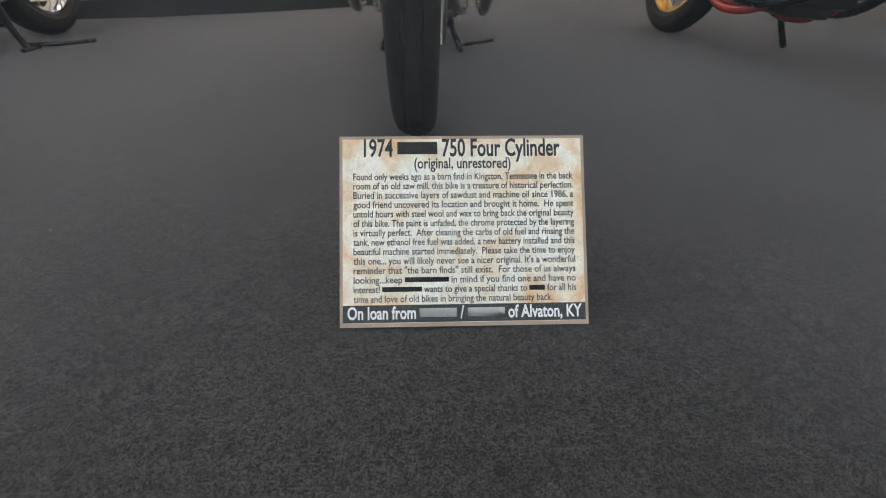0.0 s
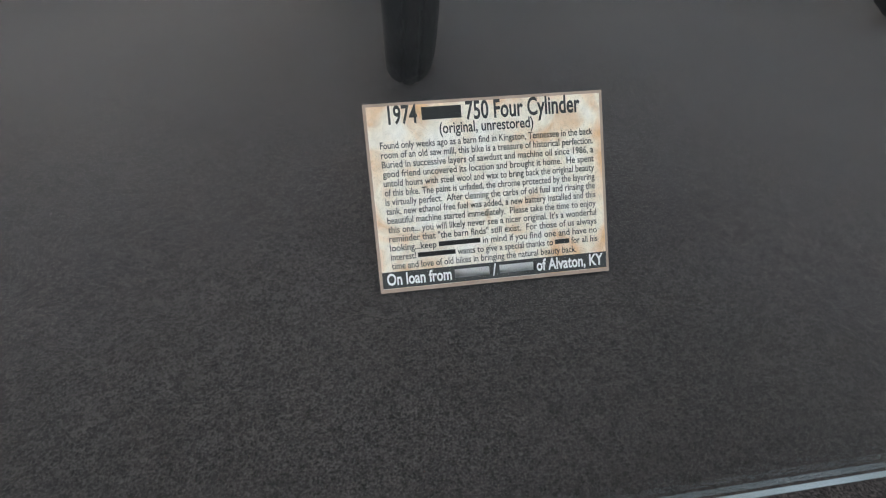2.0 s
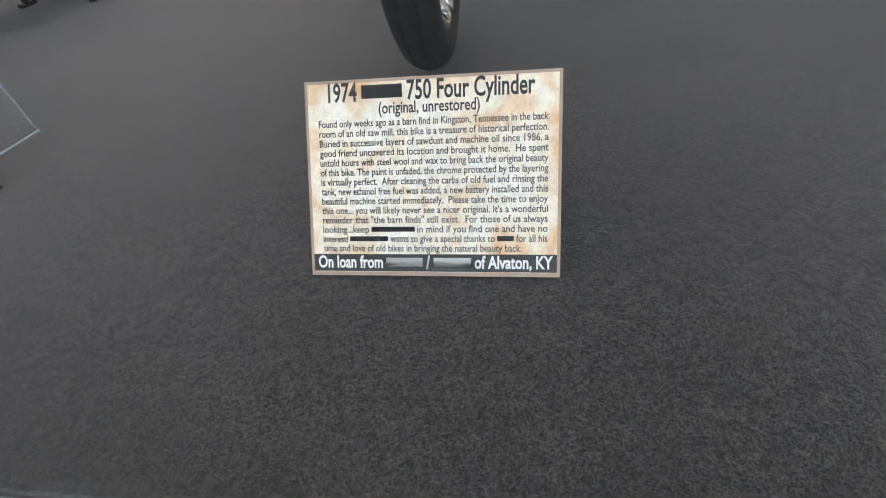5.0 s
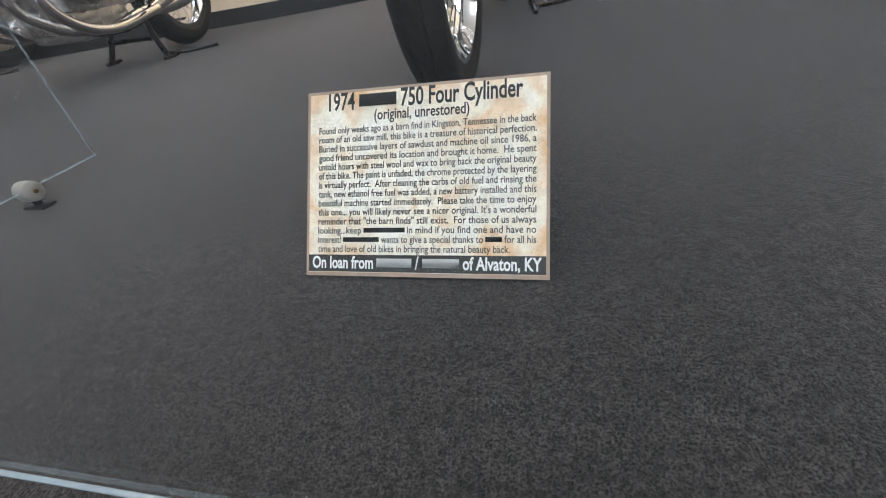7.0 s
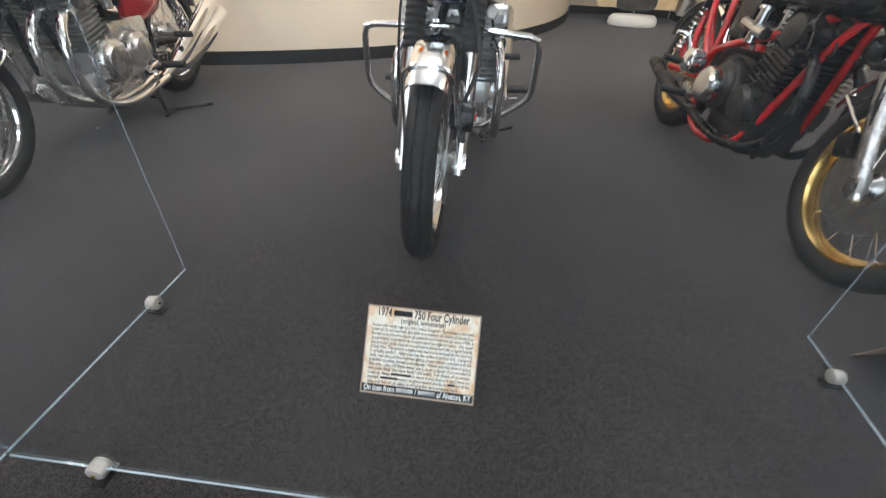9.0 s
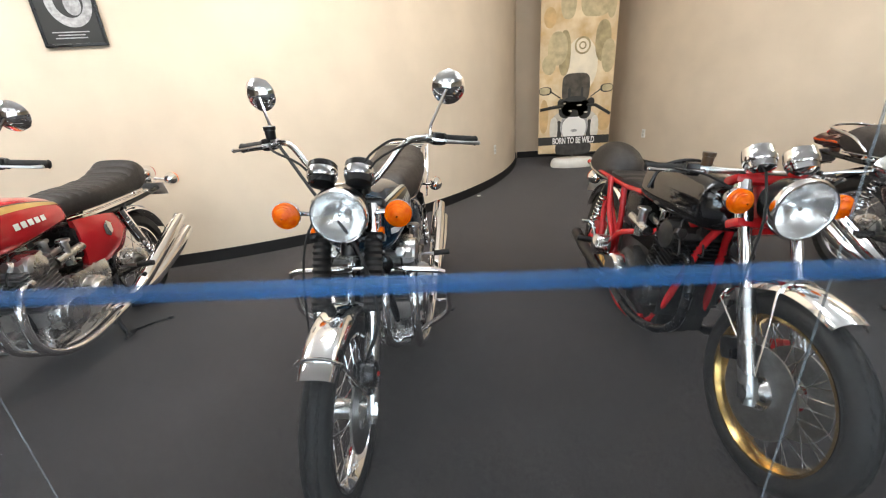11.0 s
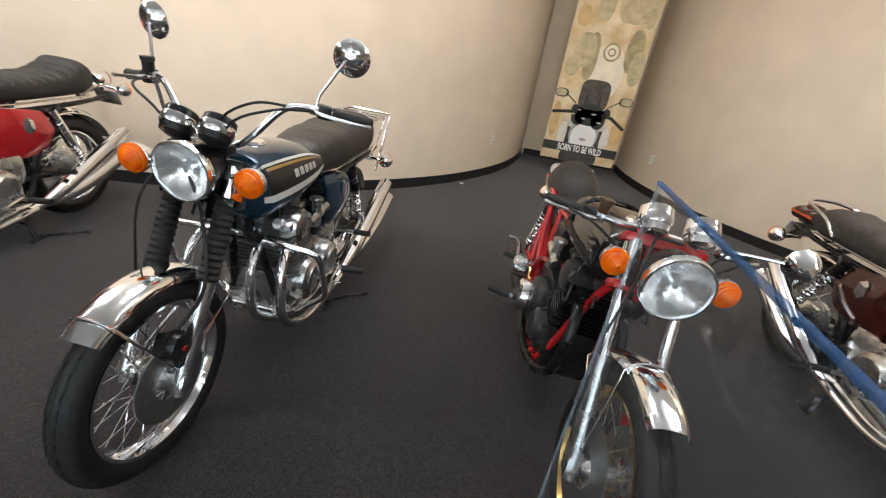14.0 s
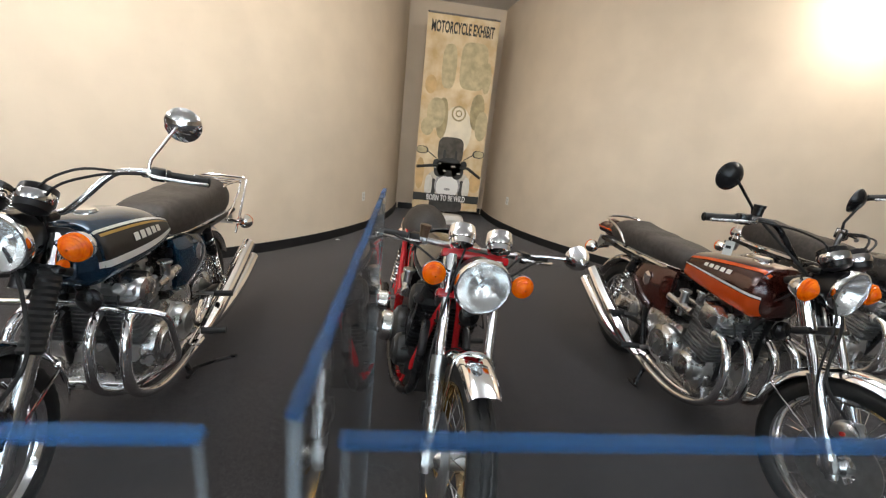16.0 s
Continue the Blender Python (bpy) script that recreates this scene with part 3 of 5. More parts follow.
def mufflers(bike, mat, runs, r=0.049):
    for pts in runs:
        for sx in (1, -1):
            p = mirrored(pts, sx)
            ob = part("muffler", tube(p, [0.02, 0.028, r, r * 1.02, r * 1.0, r * 0.9], 18, smooth=5, caps=False), mat, bike, "long tapered muffler")
            d = (p[-1] - p[-2]).normalized()
            part("end_cap", lathe([(r * 0.9, -0.01), (r * 0.82, 0.0), (r * 0.42, -0.004), (r * 0.40, -0.06), (0.0, -0.06)], 18, along(p[-1], p[-1] + d)), M_BLACK, ob)


def controls(bike, bar, turn, c):
    """Grips, levers, switch blocks and mirrors at the ends of a bar's left half."""
    for sx in (1, -1):
        pts = mirrored(bar, sx)
        a, b = pts[-2], pts[-1]
        d = (b - a).normalized()
        g0 = b - d * 0.125
        bm = tube([g0, b], 0.0165, 14)
        lathe([(0.021, -0.006), (0.022, 0.0), (0.018, 0.006)], 14, along(g0, b), bm)
        lathe([(0.0165, -0.004), (0.019, 0.0), (0.014, 0.006)], 14, along(b, b + d), bm)
        part("grip", bm, M_RUBBER, bike, "black rubber handlebar grip", turn)
        q = g0 - d * 0.03
        part("switch_block", block(0.042, 0.046, 0.044, along(q, b) @ pose(0, 0, 0), 0.008), M_BLACK, bike, m=turn)
        front = Vector((0, -1, 0))
        perch = q - d * 0.025
        bm = block(0.03, 0.032, 0.045, along(perch, b), 0.006)
        lev = [perch + front * 0.012, perch + front * 0.045 + d * 0.02, perch + front * 0.058 + d * 0.09, b + front * 0.062 - d * 0.02, b + front * 0.055 + d * 0.012]
        tube(lev, [0.008, 0.0075, 0.006, 0.006, 0.008], 8, bm, 3)
        lathe([(0.0, -0.009), (0.0075, -0.005), (0.009, 0), (0.0075, 0.005), (0.0, 0.009)], 10, Matrix.Translation(lev[-1]), bm)
        part("lever", bm, c["lever"], bike, "slim control lever", turn)
        if sx < 0:
            m = Matrix.Translation(perch + Vector((0, -0.02, 0.04)))
            bm = lathe([(0.0, -0.022), (0.018, -0.022), (0.019, 0.010), (0.022, 0.011), (0.022, 0.024), (0.0, 0.026)], 18, m)
            part("brake_reservoir", bm, c["reservoir"], bike, m=turn)
        if c["mirror"]:
            mp = Vector((c["mirror"][0] * sx, *c["mirror"][1:3]))
            ob = part("mirror_stem", tube([perch, perch + Vector((0, 0, 0.025)), perch + Vector((sx * 0.004, 0.006, 0.048)), mp + Vector((-sx * 0.010, -0.030, -0.012)), mp + Vector((0, -0.022, 0))], 0.0055, 10), c["mirror_mat"], bike, m=turn)
            r = c["mirror"][3]
            m = Matrix.Translation(mp) @ Matrix.Rotation(radians(-90 + 8), 4, "X") @ Matrix.Rotation(0, 4, "Z")
            m = m @ Matrix.Rotation(sx * radians(-10), 4, "Y")
            bm = lathe([(0.0, -0.032), (r * 0.3, -0.030), (r * 0.6, -0.023), (r * 0.85, -0.011), (r, 0.001), (r, 0.006), (r * 0.94, 0.007), (r * 0.92, 0.004), (0, 0.004)], 32, m)
            part("mirror", bm, c["mirror_back"], ob, "round rear-view mirror")


def headlight(bike, c, turn):
    y, z, r = c["head"]
    m = Matrix.Translation((0, y, z)) @ Matrix.Rotation(radians(90 + 3), 4, "X")
    shell = part("headlight", lathe([(0.0, -0.15), (r * 0.45, -0.14), (r * 0.8, -0.095), (r * 0.93, -0.03), (r * 0.95, -0.012)], 36, m), c["shell"], bike, "round headlight shell", turn)
    part("rim", lathe([(r * 0.95, -0.020), (r * 1.02, -0.016), (r * 1.04, 0.0), (r * 1.0, 0.010), (r * 0.94, 0.011), (r * 0.92, 0.004)], 36, m, closed=True), M_CHROME, shell, "chrome headlight rim")
    part("reflector", lathe([(0.0, -0.058), (r * 0.15, -0.060), (r * 0.35, -0.055), (r * 0.7, -0.032), (r * 0.93, 0.0)], 36, m), M_REFLECT, shell)
    rings = []
    for k in range(15):
        q = 0.93 * (1 - k / 14) + 0.004
        row = []
        for j in range(72):
            a = 2 * math.pi * j / 72
            x, y2 = q * r * math.cos(a), q * r * math.sin(a)
            flute = 0.0013 * math.cos(2 * math.pi * x / 0.014) * min(1.0, (0.93 - q) * 12)
            row.append(m @ Vector((x, y2, 0.025 - 0.021 * (q / 0.93) ** 2.4 + flute)))
        rings.append(row)
    bm = bridge(bmesh.new(), rings, True, False)
    lens = part("lens", bm, M_LENS, shell, "fluted glass lens")
    lens.visible_shadow = False
    part("bulb", lathe([(0.0, -0.012), (0.008, -0.014), (0.010, -0.03), (0.009, -0.058)], 14, m), M_CHROME, shell, "chrome bulb shield")


def motorcycle(label, place, psi, lean, c, name="motorcycle"):
    bike = thing(name, label, "motorcycle", "motorcycles on display", m=Matrix.Translation((*place, 0)) @ Matrix.Rotation(psi, 4, "Z") @ Matrix.Rotation(radians(lean), 4, "Y"))
    head_top = fork(0.66)
    turn = Matrix.Translation(head_top) @ Matrix.Rotation(radians(c["steer"]), 4, RAKE) @ Matrix.Translation(-head_top)
    wheel("front_wheel", bike, (0, 0, AXLE_Z), 0.325, c["front_tyre"], c["rim"], c["disc"], turn=turn, drum=False)
    wheel("rear_wheel", bike, (0, 1.455, 0.322), 0.322, 0.108, c["rim"], 0, drum=True)
    # fork
    for sx in (1, -1):
        x = sx * 0.091
        bm = tube([fork(-0.045, x), fork(0.0, x), fork(0.30, x), fork(0.335, x)], [0.020, 0.027, 0.028, 0.0275, 0.029], 18)
        block(0.05, 0.05, 0.055, along(fork(0, x), fork(0.2, x)), 0.012, bm)
        part("fork_slider", bm, c["slider"], bike, "polished aluminium fork slider", turn)
        if c["boots"]:
            prof = []
            for k in range(13):
                h = 0.325 + 0.262 * k / 12
                prof += [(0.0285 + 0.002 * (1 - k / 12), h), (0.0355 - 0.002 * k / 12, h + 0.010)]
            part("fork_boot", lathe(prof, 20, along(fork(0, x), fork(1, x))), M_RUBBER, bike, "ribbed black rubber fork boot", turn)
        else:
            part("fork_tube", tube([fork(0.32, x), fork(0.72, x)], 0.0185, 16), M_CHROME, bike, "chrome fork tube", turn)
        part("fork_cover", tube([fork(c["ear0"], x), fork(0.70, x)], 0.0285, 18), c["ear"], bike, "", turn)
        part("reflector", lathe([(0.019, -0.012), (0.021, 0.0), (0.018, 0.007), (0.0, 0.008)], 18, Matrix.Translation(fork(0.60, x + sx * 0.030)) @ Matrix.Rotation(sx * radians(90), 4, "Y")), M_AMBER, bike, "small orange side reflector", turn) if c["reflectors"] else None
    for s, nm in ((c["ear0"], "lower_clamp"), (0.705, "upper_clamp")):
        bm = block(0.26, 0.07, 0.032, along(fork(s, 0, -0.01), fork(1, 0, -0.01)), 0.012)
        part(nm, bm, c["clamp"], bike, "", turn)
    # front brake and mudguard
    if c["disc"]:
        cx = c["disc"]
        bm = block(0.050, 0.085, 0.080, along(fork(0.13, cx * 0.075, 0.075), fork(0.3, cx * 0.075, 0.075)), 0.018)
        lathe([(0.0, 0), (0.046, 0), (0.048, 0.012), (0.042, 0.034), (0.030, 0.040), (0, 0.040)], 24, Matrix.Translation(fork(0.13, cx * 0.085, 0.078)) @ Matrix.Rotation(cx * radians(90), 4, "Y"), bm)
        block(0.020, 0.030, 0.090, along(fork(0.10, cx * 0.095, 0.035), fork(0.25, cx * 0.095, 0.035)), 0.006, bm)
        caliper = part("brake_caliper", bm, c["caliper"], bike, "front disc brake caliper", turn)
        part("bleed_screw", lathe([(0.0, 0.0), (0.009, 0.0), (0.009, 0.006), (0.0, 0.008)], 12, Matrix.Translation(fork(0.13, cx * 0.125, 0.078)) @ Matrix.Rotation(cx * radians(90), 4, "Y")), M_REDLENS, caliper, "small red cap")
        tube_part("brake_hose", [fork(0.17, c["disc"] * 0.09, 0.08), fork(0.32, c["disc"] * 0.12, 0.05), fork(0.55, 0.04, 0.05), fork(0.72, -0.1, 0.03), (-0.26, c["bar"][5][1] - 0.05, c["bar"][5][2])], 0.006, M_RUBBER, bike, "", 8, 5, turn)
    a0, a1, fr = c["fender"]
    part("front_fender", fender(fr, a0, a1, 0.062), c["fender_mat"], bike, "chrome front mudguard", turn)
    for a, foot in c["stays"]:
        part("fender_stay", fender_hoop(fr, a, 0.060, (0.085, *foot)), M_CHROME if c["fender_mat"] is M_CHROME else M_STEEL, bike, "", turn)
    # rear mudguard, swing arm, shocks
    part("rear_fender", fender(0.365, -58, 72, 0.075, 0.335, 1.455), c["fender_mat"], bike, "chrome rear mudguard")
    bm = bmesh.new()
    for sx in (1, -1):
        tube([(sx * 0.10, 1.02, 0.36), (sx * 0.105, 1.20, 0.345), (sx * 0.115, 1.47, 0.322)], 0.019, 12, bm)
    tube([(-0.12, 1.03, 0.36), (0.12, 1.03, 0.36)], 0.024, 12, bm)
    part("swing_arm", bm, c["frame_paint"], bike)
    for sx in (1, -1):
        lo, hi = Vector((sx * 0.148, 1.43, 0.36)), Vector((sx * 0.142, 1.275, 0.725))
        ob = tube_part("shock_absorber", [lo, lo.lerp(hi, 0.55)], 0.013, M_CHROME, bike, "coil-over rear shock absorber")
        part("spring", helix(lo.lerp(hi, 0.12), lo.lerp(hi, 0.86), 0.024, 11, 0.0045), c["spring"], ob)
        part("cover", tube([lo.lerp(hi, c["shock_cover"]), hi], [0.030, 0.029, 0.024], 16), c["shock_mat"], ob)
    # frame
    fr_mat = c["frame_paint"]
    for sx in (1, -1):
        tube_part("frame_tube", [(0, 0.43, 0.80), (sx * 0.05, 0.50, 0.62), (sx * 0.095, 0.565, 0.32), (sx * 0.115, 0.66, 0.185), (sx * 0.125, 0.98, 0.19), (sx * 0.115, 1.10, 0.35), (sx * 0.11, 1.12, 0.55), (sx * 0.11, 1.16, 0.72)], 0.0165, fr_mat, bike, "cradle frame tube", 12, 4)
        tube_part("frame_tube", [(0, 0.42, 0.86), (sx * 0.06, 0.62, 0.80), (sx * 0.10, 1.02, 0.735), (sx * 0.125, 1.40, 0.735), (sx * 0.125, 1.72, 0.755)], 0.0145, fr_mat, bike, "", 12, 4)
        tube_part("frame_tube", [(sx * 0.115, 1.11, 0.44), (sx * 0.125, 1.24, 0.60), (sx * 0.13, 1.34, 0.735)], 0.0125, fr_mat, bike, "", 10, 3)
        if c["open_frame"]:
            tube_part("frame_tube", [(sx * 0.02, 0.45, 0.78), (sx * 0.12, 0.72, 0.62), (sx * 0.15, 1.02, 0.50), (sx * 0.14, 1.10, 0.36)], 0.0165, fr_mat, bike, "bright frame tube", 12, 4)
            tube_part("frame_tube", [(sx * 0.135, 1.08, 0.42), (sx * 0.145, 1.20, 0.56), (sx * 0.15, 1.27, 0.75)], 0.0155, fr_mat, bike, "bright frame tube", 12, 3)
    part("steering_head", tube([fork(0.52, 0, -0.03), fork(0.74, 0, -0.03)], 0.033, 18), fr_mat, bike)
    # engine and exhaust
    engine(bike, c["cases"], c["fins"], c["engine_width"])
    header_pipes(bike, c["exhaust"], c["ports"])
    mufflers(bike, c["exhaust"], c["mufflers"], c["muffler_r"])
    # stands and pegs
    for sx in (1, -1):
        ob = tube_part("footrest", [(sx * 0.13, 0.92, 0.30), (sx * 0.25, 0.93, 0.30)], 0.011, M_STEEL, bike)
        tube_part("peg_rubber", [(sx * 0.25, 0.93, 0.30), (sx * 0.36, 0.945, 0.305)], 0.0175, M_RUBBER, ob)
        ob = tube_part("passenger_peg", [(sx * 0.13, 1.16, 0.40), (sx * 0.22, 1.17, 0.40)], 0.010, M_STEEL, bike)
        tube_part("peg_rubber", [(sx * 0.22, 1.17, 0.40), (sx * 0.31, 1.18, 0.405)], 0.0165, M_RUBBER, ob)
    if c["centre_stand"]:
        bm = bmesh.new()
        for sx in (1, -1):
            tube([(sx * 0.085, 1.03, 0.25), (sx * 0.125, 1.0, 0.10), (sx * 0.165, 0.985, 0.012)], 0.014, 10, bm, 3)
            tube([(sx * 0.165, 0.95, 0.010), (sx * 0.165, 1.05, 0.010)], 0.010, 8, bm)
        tube([(-0.125, 1.0, 0.10), (0.125, 1.0, 0.10)], 0.010, 8, bm)
        part("centre_stand", bm, M_BLACK, bike, "black centre stand, folded down")
        tube_part("stand_arm", [(0.16, 1.0, 0.03), (0.19, 1.06, 0.018), (0.25, 1.13, 0.014), (0.33, 1.18, 0.018)], 0.008, M_BLACK, bike, "", 8, 3)
    else:
        tube_part("side_stand", [(0.12, 0.90, 0.20), (0.19, 0.92, 0.12), (0.275, 0.95, -0.275 * math.tan(radians(-lean)) + 0.012)], 0.012, M_BLACK, bike, "black side stand, down", 10, 3)
    # bodywork
    tank = part("fuel_tank", tank_mesh(c["tank"]), c["paint"], bike, c["tank_label"])
    part("filler_cap", lathe([(0.0, -0.02), (0.040, -0.02), (0.042, 0.004), (0.036, 0.013), (0.0, 0.016)], 24, Matrix.Translation((0, 0.58, 0.958 if c["tank"] != "slim" else 0.930))), M_CHROME, tank)
    for nm, mat, low, high, y0, y1, grow in c["bands"]:
        for sx in (1, -1):
            part(nm, tank_band(c["tank"], sx, low, high, y0, y1, grow), mat, tank, smooth=60)
    if c["badge"]:
        mat, y0, y1, a0, a1, grow = c["badge"]
        for sx in (1, -1):
            for k in range(5):
                w = (y1 - y0) / 5
                part("badge", tank_band(c["tank"], sx, lambda s: a0, lambda s: a1, y0 + w * k + 0.002, y0 + w * (k + 0.78), grow, 3), mat, tank)
    for nm, args, mat in c["seats"]:
        part(nm, seat_mesh(*args), mat, bike, c["seat_label"] if nm == "seat" else "")
    if c["seat_trim"]:
        ys = np.linspace(0.93, 1.57, 12)
        for sx in (1, -1):
            tube_part("seat_trim", [(sx * (0.147 if y > 1.05 else 0.147 - (1.05 - y) * 0.3), y, c["seat_trim"]) for y in ys], 0.005, M_CHROME, bike, "", 6)
    if c["side_cover"]:
        for sx in (1, -1):
            rings = []
            for i in range(13):
                s = i / 12
                edge = math.sin(math.pi * (0.06 + 0.88 * s)) ** 0.35
                lo, hi = 0.475 + 0.025 * s + 0.03 * (1 - edge), 0.775 - 0.045 * s - 0.02 * (1 - edge)
                row = []
                for k in range(13):
                    u = k / 12
                    bulge = (math.sin(math.pi * (0.05 + 0.90 * u)) ** 0.45) * edge
                    row.append(Vector((sx * (0.124 + 0.048 * bulge), 0.925 + 0.30 * s + 0.045 * (1 - abs(2 * u - 1)) * s, lo + (hi - lo) * u)))
                rings.append(row + [Vector((sx * 0.112, p.y, p.z)) for p in row[::-1]])
            ob = part("side_cover", bridge(bmesh.new(), rings), c["side_cover"], bike, "painted side cover")
            part("emblem", lathe([(0.036, 0), (0.038, 0.004), (0.026, 0.0062), (0.0, 0.0065)], 6, Matrix.Translation((sx * 0.171, 1.10, 0.665)) @ Matrix.Rotation(sx * radians(90), 4, "Y") @ Matrix.Diagonal((1.25, 0.9, 1, 1))), M_CHROME, ob)
    # cockpit
    headlight(bike, c, turn)
    for sx in (1, -1):
        gx, gy, gz, gr = c["gauges"]
        m = Matrix.Translation((gx * sx, gy, gz)) @ Matrix.Rotation(radians(-38), 4, "X")
        ob = part("gauge", lathe([(0.0, -0.078), (gr * 0.5, -0.075), (gr * 0.86, -0.066), (gr * 0.98, -0.03), (gr, -0.012), (gr * 0.96, 0.006), (gr * 0.88, 0.010)], 28, m), c["gauge_mat"], bike, "round instrument with a dark dial", turn)
        part("band", lathe([(gr * 0.97, -0.046), (gr * 1.02, -0.040), (gr * 1.035, -0.020), (gr * 0.99, -0.012)], 28, m, closed=True), M_CHROME, ob)
        part("dial", lathe([(gr * 0.88, 0.004), (0.0, 0.004)], 28, m), M_BLACK, ob)
    part("gauge_bracket", block(0.17, 0.05, 0.03, Matrix.Translation((0, c["gauges"][1] + 0.02, c["gauges"][2] - 0.085)), 0.01), M_BLACK, bike, m=turn)
    bar = c["bar"]
    pts = mirrored(bar[::-1], -1) + [Vector(p) for p in bar]
    part("handlebar", tube(pts, 0.0115, 12, smooth=4), c["bar_mat"], bike, "chrome handlebar" if c["bar_mat"] is M_CHROME else "", turn)
    controls(bike, bar, turn, c)
    for sx in (1, -1):
        sig = c["signal"]
        signal_lamp(bike, "turn_signal", (sx * sig[0], sig[1], sig[2]), (sx * 0.11, sig[1] + 0.03, sig[2] - 0.005), turn=turn, r=c["signal_r"])
        rs = c["rear_signal"]
        signal_lamp(bike, "rear_turn_signal", (sx * rs[0], rs[1], rs[2]), (sx * 0.09, rs[1] - 0.03, rs[2] + 0.01), facing=1, r=0.044)
    for k in range(3):
        x = (-0.30, 0.30, 0.22)[k]
        tube_part("cable", [(x, bar[5][1] - 0.04, bar[5][2] + 0.005), (x * 0.75, 0.31, bar[5][2] + 0.01 * k), (x * 0.35, 0.27, bar[5][2] - 0.06), (0.05 * (1 if x > 0 else -1), 0.36, 0.88), (0.06 * (1 if x > 0 else -1), 0.52, 0.72)], 0.0042, M_RUBBER, bike, "", 7, 5, turn)
    tube_part("speedometer_cable", [(-0.05, 0.30, 1.0), (-0.11, 0.16, 0.86), (-0.13, 0.12, 0.6), (-0.09, 0.03, 0.36)], 0.0042, M_RUBBER, bike, "", 7, 5, turn)
    bm = lathe([(0.0, -0.02), (0.042, -0.018), (0.045, 0.0), (0.036, 0.008), (0.012, 0.014), (0.0, 0.014)], 24, Matrix.Translation((0.075, 0.44, 0.66)) @ Matrix.Rotation(radians(90), 4, "X"))
    part("horn", bm, M_BLACK, bike)
    # tail
    ty, tz = c["tail"]
    back = Matrix.Translation((0, ty - 0.05, tz)) @ Matrix.Rotation(radians(-90), 4, "X")
    bm = lathe([(0.0, -0.030), (0.030, -0.030), (0.044, -0.012), (0.048, 0.020), (0.050, 0.052), (0.046, 0.056)], 24, back)
    tube([(0, ty - 0.22, tz - 0.10), (0, ty - 0.05, tz - 0.03)], 0.02, 8, bm)
    block(0.10, 0.075, 0.030, pose(0, ty - 0.03, tz - 0.055), 0.010, bm)
    ob = part("tail_light", bm, c["tail_mat"], bike, "tail light housing")
    part("lens", lathe([(0.047, 0.050), (0.046, 0.066), (0.036, 0.078), (0.0, 0.082)], 24, back), M_REDLENS, ob, "round red tail lens")
    part("plate_bracket", block(0.17, 0.004, 0.095, pose(0, ty + 0.020, tz - 0.125, 18), 0.0015), M_STEEL, bike, "bare steel plate bracket")
    return bike


M_REFLECT = material("lamp_reflector", (0.95, 0.95, 0.94), 0.24, 1.0, spread=0.04, scale=14)


# stronger diffuse veil, put in so that the lamp looks bright and milky
M_LENS = glass_material("lamp_lens_glass", (0.96, 0.97, 0.97), 0.05, 1.0, 0.10)
M_VINYL = material("worn_brown_black_vinyl", (0.046, 0.039, 0.034), 0.55, spread=0.25, scale=40, bump=0.3, bump_scale=420, rough_spread=0.1)
M_RED = material("candy_red", (0.46, 0.008, 0.014), 0.18, 0.25, spread=0.06, scale=8, coat=1.0)
M_BLUE = material("deep_blue", (0.004, 0.032, 0.070), 0.16, 0.25, spread=0.12, scale=8, coat=1.0)
M_BROWNP = material("candy_brown", (0.055, 0.010, 0.006), 0.18, 0.2, spread=0.15, scale=8, coat=1.0)
M_ORANGE = material("candy_orange", (0.62, 0.075, 0.008), 0.2, 0.1, spread=0.08, scale=8, coat=1.0)
M_GOLDP = material("gold_stripe", (0.48, 0.30, 0.085), 0.3, 0.4, spread=0.1, scale=10, coat=0.6)
M_PIN = material("white_pinstripe", (0.72, 0.71, 0.66), 0.3, coat=0.4)
M_SMOKE = material("dark_lacquer", (0.008, 0.0078, 0.0075), 0.38, spread=0.2, scale=10, coat=0.15)
M_GLOSSBLACK = material("gloss_black_paint", (0.007, 0.007, 0.008), 0.12, spread=0.2, scale=10, coat=1.0)
M_REDFRAME = material("red_frame_enamel", (0.52, 0.014, 0.018), 0.22, spread=0.08, scale=12, coat=0.8)
M_SMOKEBROWN = material("smoked_brown_plastic", (0.075, 0.042, 0.020), 0.3, spread=0.2, scale=25, coat=0.3)
M_PIPING = material("tan_piping", (0.32, 0.27, 0.20), 0.6)
M_FINS = material("grey_cast_fins", (0.36, 0.36, 0.36), 0.4, 0.85, spread=0.25, scale=30, rough_spread=0.12)
M_DARKCAST = material("dark_cast_cases", (0.035, 0.034, 0.033), 0.4, 0.5, spread=0.3, scale=28, rough_spread=0.12)

